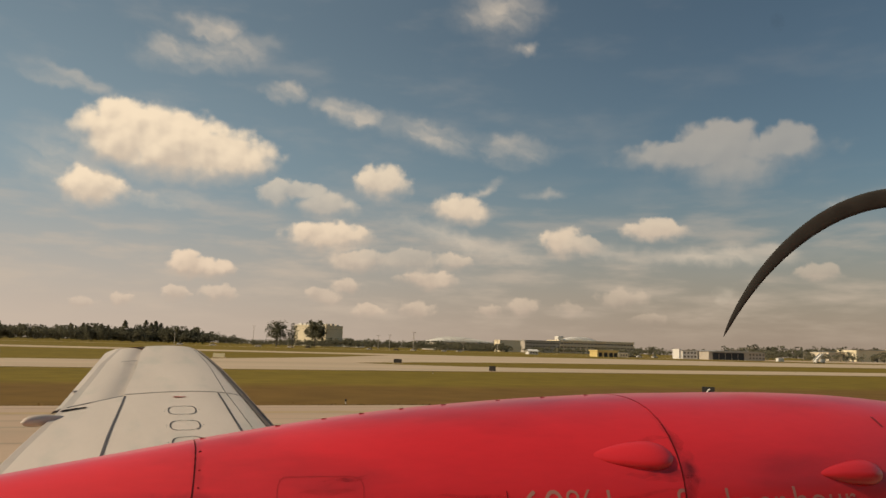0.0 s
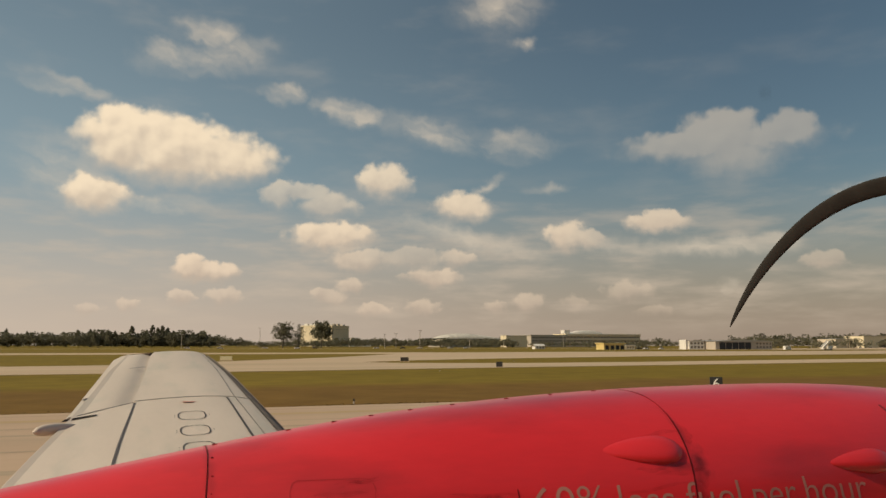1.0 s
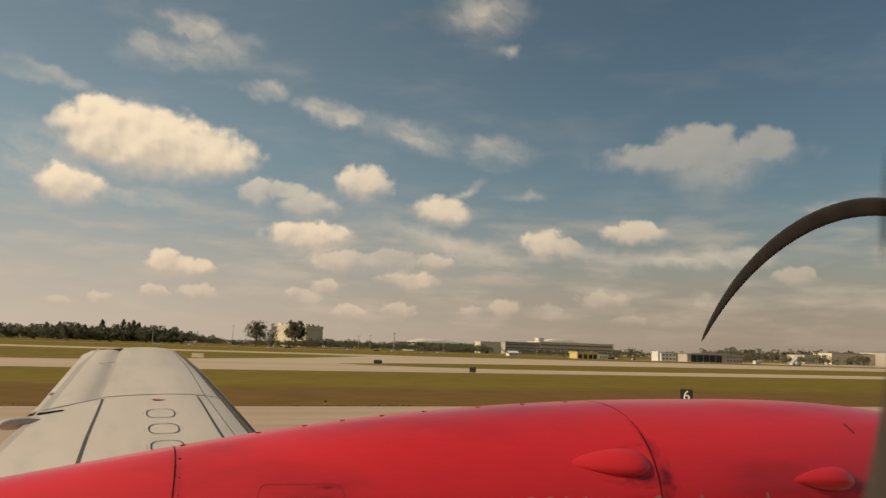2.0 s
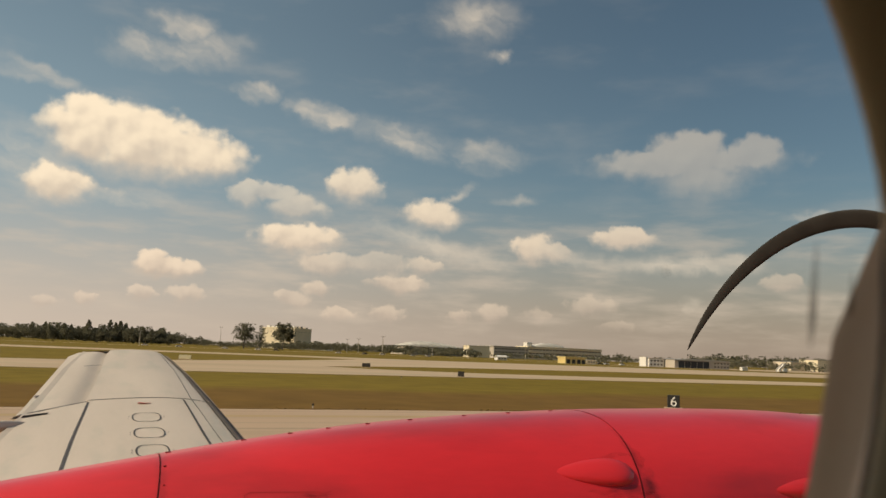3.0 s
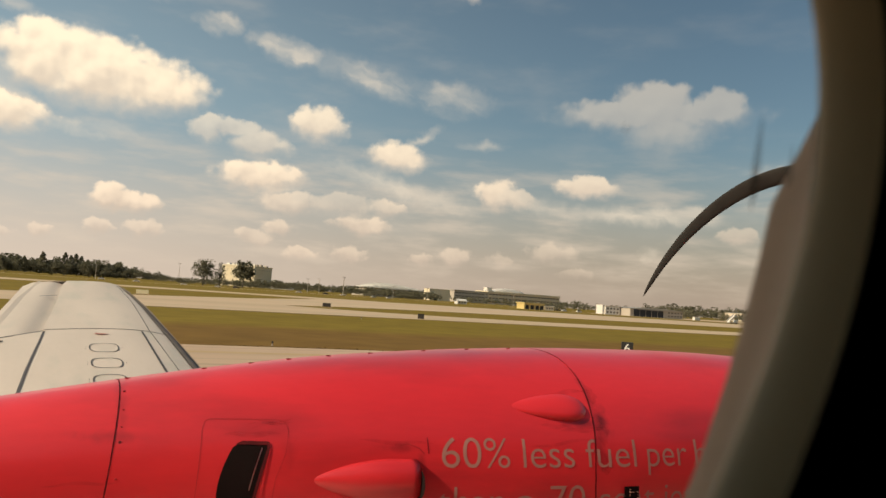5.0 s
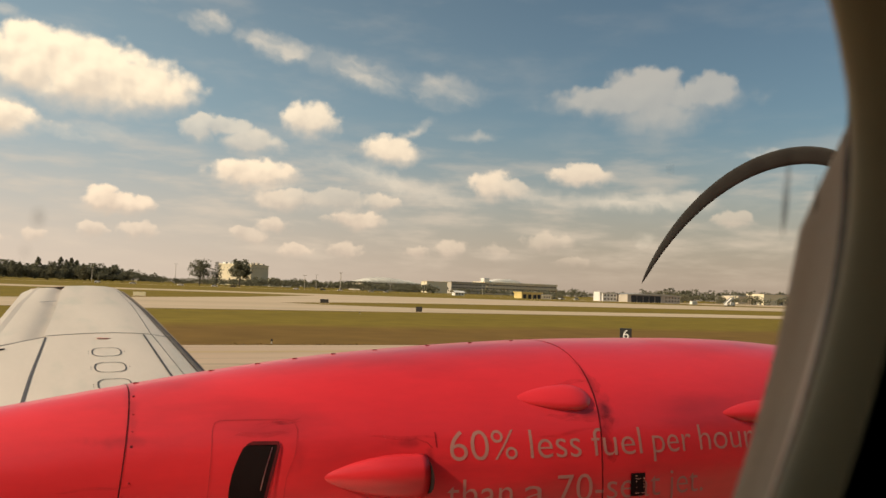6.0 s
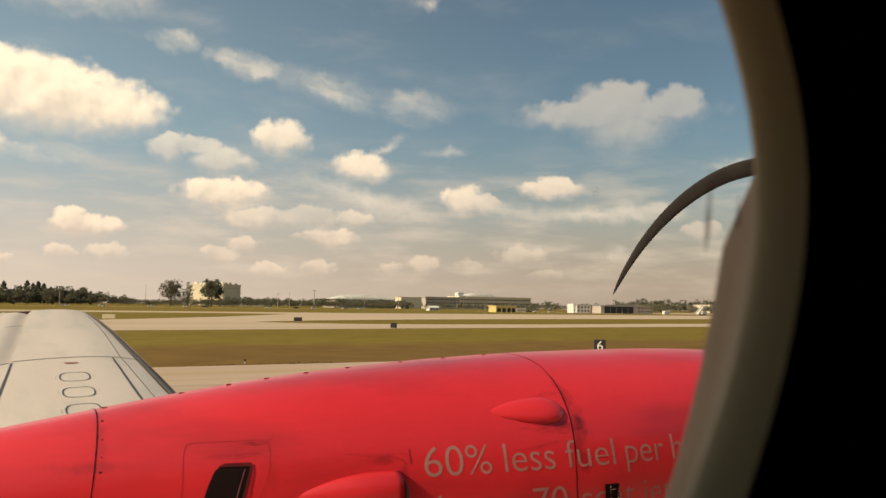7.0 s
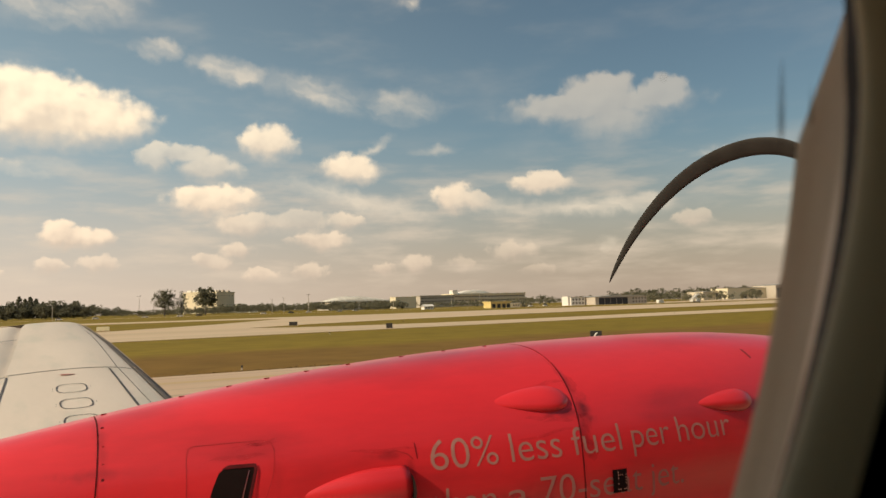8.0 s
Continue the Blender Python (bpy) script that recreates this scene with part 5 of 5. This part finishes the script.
def small_jet(label):
    t = thing("small_jet", pose(0, 0, 0), label, "airplane", "jets parked at the hangars")
    rows = []
    for i in range(15):
        k = i / 14
        r = 1.0 * math.sin(math.pi * min(1, k * 1.9 + 0.02) / 2) ** 0.6 if k < 0.5 else 1.0 * (1 - ((k - 0.5) / 0.5) ** 2 * 0.86)
        rows.append([(9 - 18 * k, r * math.cos(a * math.tau / 16), 2.0 + 0.5 * max(0, k - 0.6) + r * math.sin(a * math.tau / 16)) for a in range(16)])
    smooth(part("fuselage", grid(rows, True), WHITE, t))
    for s in (-1, 1):
        part("jet_wing", grid([[(1.5, 0, 1.5), (-2.8, 0, 1.5)], [(-2.4, 8 * s, 1.9), (-3.8, 8 * s, 1.9)], [(-2.4, 8 * s, 1.8), (-3.8, 8 * s, 1.8)], [(1.5, 0, 1.25), (-2.8, 0, 1.25)]]), WHITE, t)
        part("engine", tubed((-3.2, 1.6 * s, 2.5), (-6.4, 1.6 * s, 2.5), 0.55, 0.4, 14), GREY, t)
        part("tailplane", grid([[(-8.2, 0, 5.6), (-9.6, 0, 5.6)], [(-9.4, 3 * s, 5.6), (-10.2, 3 * s, 5.6)], [(-9.4, 3 * s, 5.5), (-10.2, 3 * s, 5.5)], [(-8.2, 0, 5.45), (-9.6, 0, 5.45)]]), WHITE, t)
    part("fin", grid([[(-6.2, 0.1, 2.8), (-9.0, 0.1, 2.6)], [(-8.4, 0.06, 5.7), (-9.9, 0.06, 5.7)], [(-8.4, -0.06, 5.7), (-9.9, -0.06, 5.7)], [(-6.2, -0.1, 2.8), (-9.0, -0.1, 2.6)]]), WHITE, t)
    for x, y in ((6, 0), (-1.5, 1.6), (-1.5, -1.6)):
        part("gear_leg", tubed((x, y, 0.4), (x, y, 1.5), 0.08, 0.08, 8), STEEL, t)
        part("wheel", tubed((x, y - 0.12, 0.35), (x, y + 0.12, 0.35), 0.35, 0.35, 14), TYRE, t)
    return t


jet = small_jet("small white business jet parked on the apron")
jet.matrix_world = pose(985, 700, 0, 0, 0, 170)
copy_thing(jet, pose(1028, 705, 0, 0, 0, 10))
copy_thing(jet, pose(845, 715, 0, 0, 0, 200))
copy_thing(jet, pose(552, 1005, 0, 0, 0, 160))


def light_pole(x, y, high, arms=2):
    t = thing("light_pole", pose(x, y, 0), "tall slim grey light pole", "light pole", "light poles")
    part("pole", tubed((0, 0, -0.3), (0, 0, high), 0.3, 0.16, 10), GREY, t)
    for i in range(arms):
        s = 1 if i else -1
        part("arm", tubed((0, 0, high - 0.2), (1.6 * s, 0, high), 0.1, 0.08, 6), GREY, t)
        part("lamp_head", boxed(1.3 * s - 0.5, 1.3 * s + 0.5, -0.3, 0.3, high - 0.15, high + 0.15, 0.05), GREY, t)


for x, y, high in ((30, 640, 11), (112, 790, 20), (168, 760, 14), (216, 700, 13), (229, 705, 14), (248, 690, 17), (288, 800, 19), (300, 690, 12), (352, 720, 13), (470, 800, 17), (504, 790, 16), (610, 640, 12), (690, 640, 13)):
    light_pole(x, y, high)


# ---- signs and lights beside the pavements ----
def sign_board(name, x, y, turn, wide, high, deep, foot, face, back, label, group):
    t = thing(name, pose(x, y, 0, 0, 0, turn), label, "airfield sign", group)
    part("housing", boxed(-wide / 2, wide / 2, 0, deep, foot, foot + high, 0.02), back, t)
    panel = part("face", boxed(-wide / 2 + 0.03, wide / 2 - 0.03, -0.012, 0.004, foot + 0.03, foot + high - 0.03, 0.004), face, t)
    n = max(2, round(wide / 0.7) + 1)
    for i in range(n):
        px = -wide / 2 + 0.1 + (wide - 0.2) * i / (n - 1)
        part("leg", tubed((px, deep / 2, -0.03), (px, deep / 2, foot + 0.02), 0.03, 0.03, 8), GREY, t)
    part("base", boxed(-wide / 2 - 0.2, wide / 2 + 0.2, -0.2, deep + 0.2, -0.05, 0.05, 0.02), CONCRETE, t)
    return t, panel


def figure(words, panel, size, z, material):
    font = bpy.data.curves.new("figure", "FONT")
    font.body, font.size, font.align_x, font.extrude = words, size, "CENTER", 0.004
    holder = bpy.data.objects.new("figure", font)
    scene.collection.objects.link(holder)
    me = bpy.data.meshes.new_from_object(holder)
    bpy.data.objects.remove(holder)
    ob = part_data("figure", me, material, panel)
    ob.matrix_basis = pose(0, -0.018, z, 90, 0, 0)


t, panel = sign_board("distance_sign", 33.2, 38.2, -38, 0.74, 0.76, 0.3, 0.05, SIGN_BLACK, SIGN_BLACK, "black runway distance sign with a white number", "runway distance signs")
figure("6", panel, 0.86, 0.13, SIGN_WHITE)
t, panel = sign_board("distance_sign", -175, 42.8, -38, 0.74, 0.76, 0.3, 0.05, SIGN_BLACK, SIGN_BLACK, "black runway distance sign with a white number", "runway distance signs")
figure("7", panel, 0.86, 0.13, SIGN_WHITE)
sign_board("taxiway_sign", 41.5, 86.2, -20, 0.78, 0.62, 0.25, 0.1, BOOT, BOOT, "dark back of a small taxiway sign", "taxiway signs")
sign_board("taxiway_sign", 41.1, 121.8, -20, 1.35, 0.62, 0.25, 0.12, BOOT, BOOT, "dark back of a wide taxiway sign", "taxiway signs")
sign_board("taxiway_sign", 14.1, 139.9, -15, 2.0, 0.66, 0.25, 0.08, SIGN_CREAM, SIGN_CREAM, "pale cream taxiway sign, faded and blank", "taxiway signs")
for x, y, wide in ((-20, 58, 3.0), (-178, 56, 3.2)):
    t, panel = sign_board("taxiway_sign", x, y, -15, wide, 0.66, 0.25, 0.08, SIGN_YELLOW, SIGN_BLACK, "yellow taxiway direction sign with dark marks", "taxiway signs")
    for i in range(4):
        part("mark_bar", boxed(-wide * 0.3 + i * wide * 0.18, -wide * 0.3 + i * wide * 0.18 + wide * 0.06, -0.02, -0.008, 0.24, 0.58, 0.002), SIGN_BLACK, panel)
sign_board("taxiway_sign", -60, 68, -15, 2.4, 0.8, 0.25, 0.12, BOOT, BOOT, "dark back of a wide taxiway sign", "taxiway signs")


def edge_light():
    t = thing("edge_light", pose(0, 0, 0), "small runway edge light on a short stem", "runway light", "runway edge lights")
    part("stem", tubed((0, 0, -0.02), (0, 0, 0.12), 0.035, 0.03, 8), GREY, t)
    bm = bmesh.new()
    bmesh.ops.create_icosphere(bm, subdivisions=2, radius=0.055, matrix=Matrix.Translation((0, 0, 0.17)) @ Matrix.Diagonal((1, 1, 1.2, 1)))
    smooth(part("lens", bm, BOOT, t))
    return t


lamp = edge_light()
lamp.matrix_world = pose(9.5, 35.6, 0)
for x in (-130, -60, 70, 130, 190, 250, 310, 370):
    copy_thing(lamp, pose(x + 9.5, 35.6, 0))
for x, y in ((30, 77), (80, 84), (130, 90), (180, 94), (60, 119), (110, 104)):
    copy_thing(lamp, pose(x, y, 0))

# radio beacon
b = thing("radio_beacon", pose(-238, 420, 0), "white conical radio beacon on a low round building", "radio beacon")
part("base", tubed((0, 0, -0.2), (0, 0, 4), 6, 6, 24), WHITE, b)
part("counterpoise", tubed((0, 0, 4.6), (0, 0, 5.2), 14, 14, 32), WHITE, b)
for i in range(10):
    a = i * math.tau / 10
    part("post", tubed((12 * math.cos(a), 12 * math.sin(a), -0.2), (12 * math.cos(a), 12 * math.sin(a), 4.7), 0.15, 0.15, 6), GREY, b)
part("cone", tubed((0, 0, 5.2), (0, 0, 15), 2.6, 0.9, 20), WHITE, b)
part("mast", tubed((0, 0, 15), (0, 0, 18), 0.4, 0.4, 10), ORANGE, b)


# ragged grass along the runway's edge
def fringe(seed, n):
    rng = np.random.default_rng(seed)
    x = rng.uniform(-40, 170, n)
    bunch = 0.5 + 0.5 * np.sin(x * 0.9) * np.sin(x * 0.23 + 1)
    y = 34.45 + np.abs(rng.normal(size=n)) * (0.25 + 0.5 * bunch)
    high = rng.uniform(0.015, 0.05, n) * (0.4 + bunch)
    lean = rng.normal(size=(n, 2)) * 0.06
    w = rng.uniform(0.02, 0.07, n)
    v = np.stack([np.stack([x - w, y, np.zeros(n)], 1), np.stack([x + w, y, np.zeros(n)], 1), np.stack([x + lean[:, 0], y + lean[:, 1], high], 1)], 1).reshape(-1, 3)
    f = np.arange(3 * n).reshape(-1, 3)
    return tagged(part_data("grass_fringe", mesh_of("grass_fringe", v, f), DRY_GRASS), "ragged dry grass along the runway edge", "grass", kind="stuff")


fringe(31, 12000)
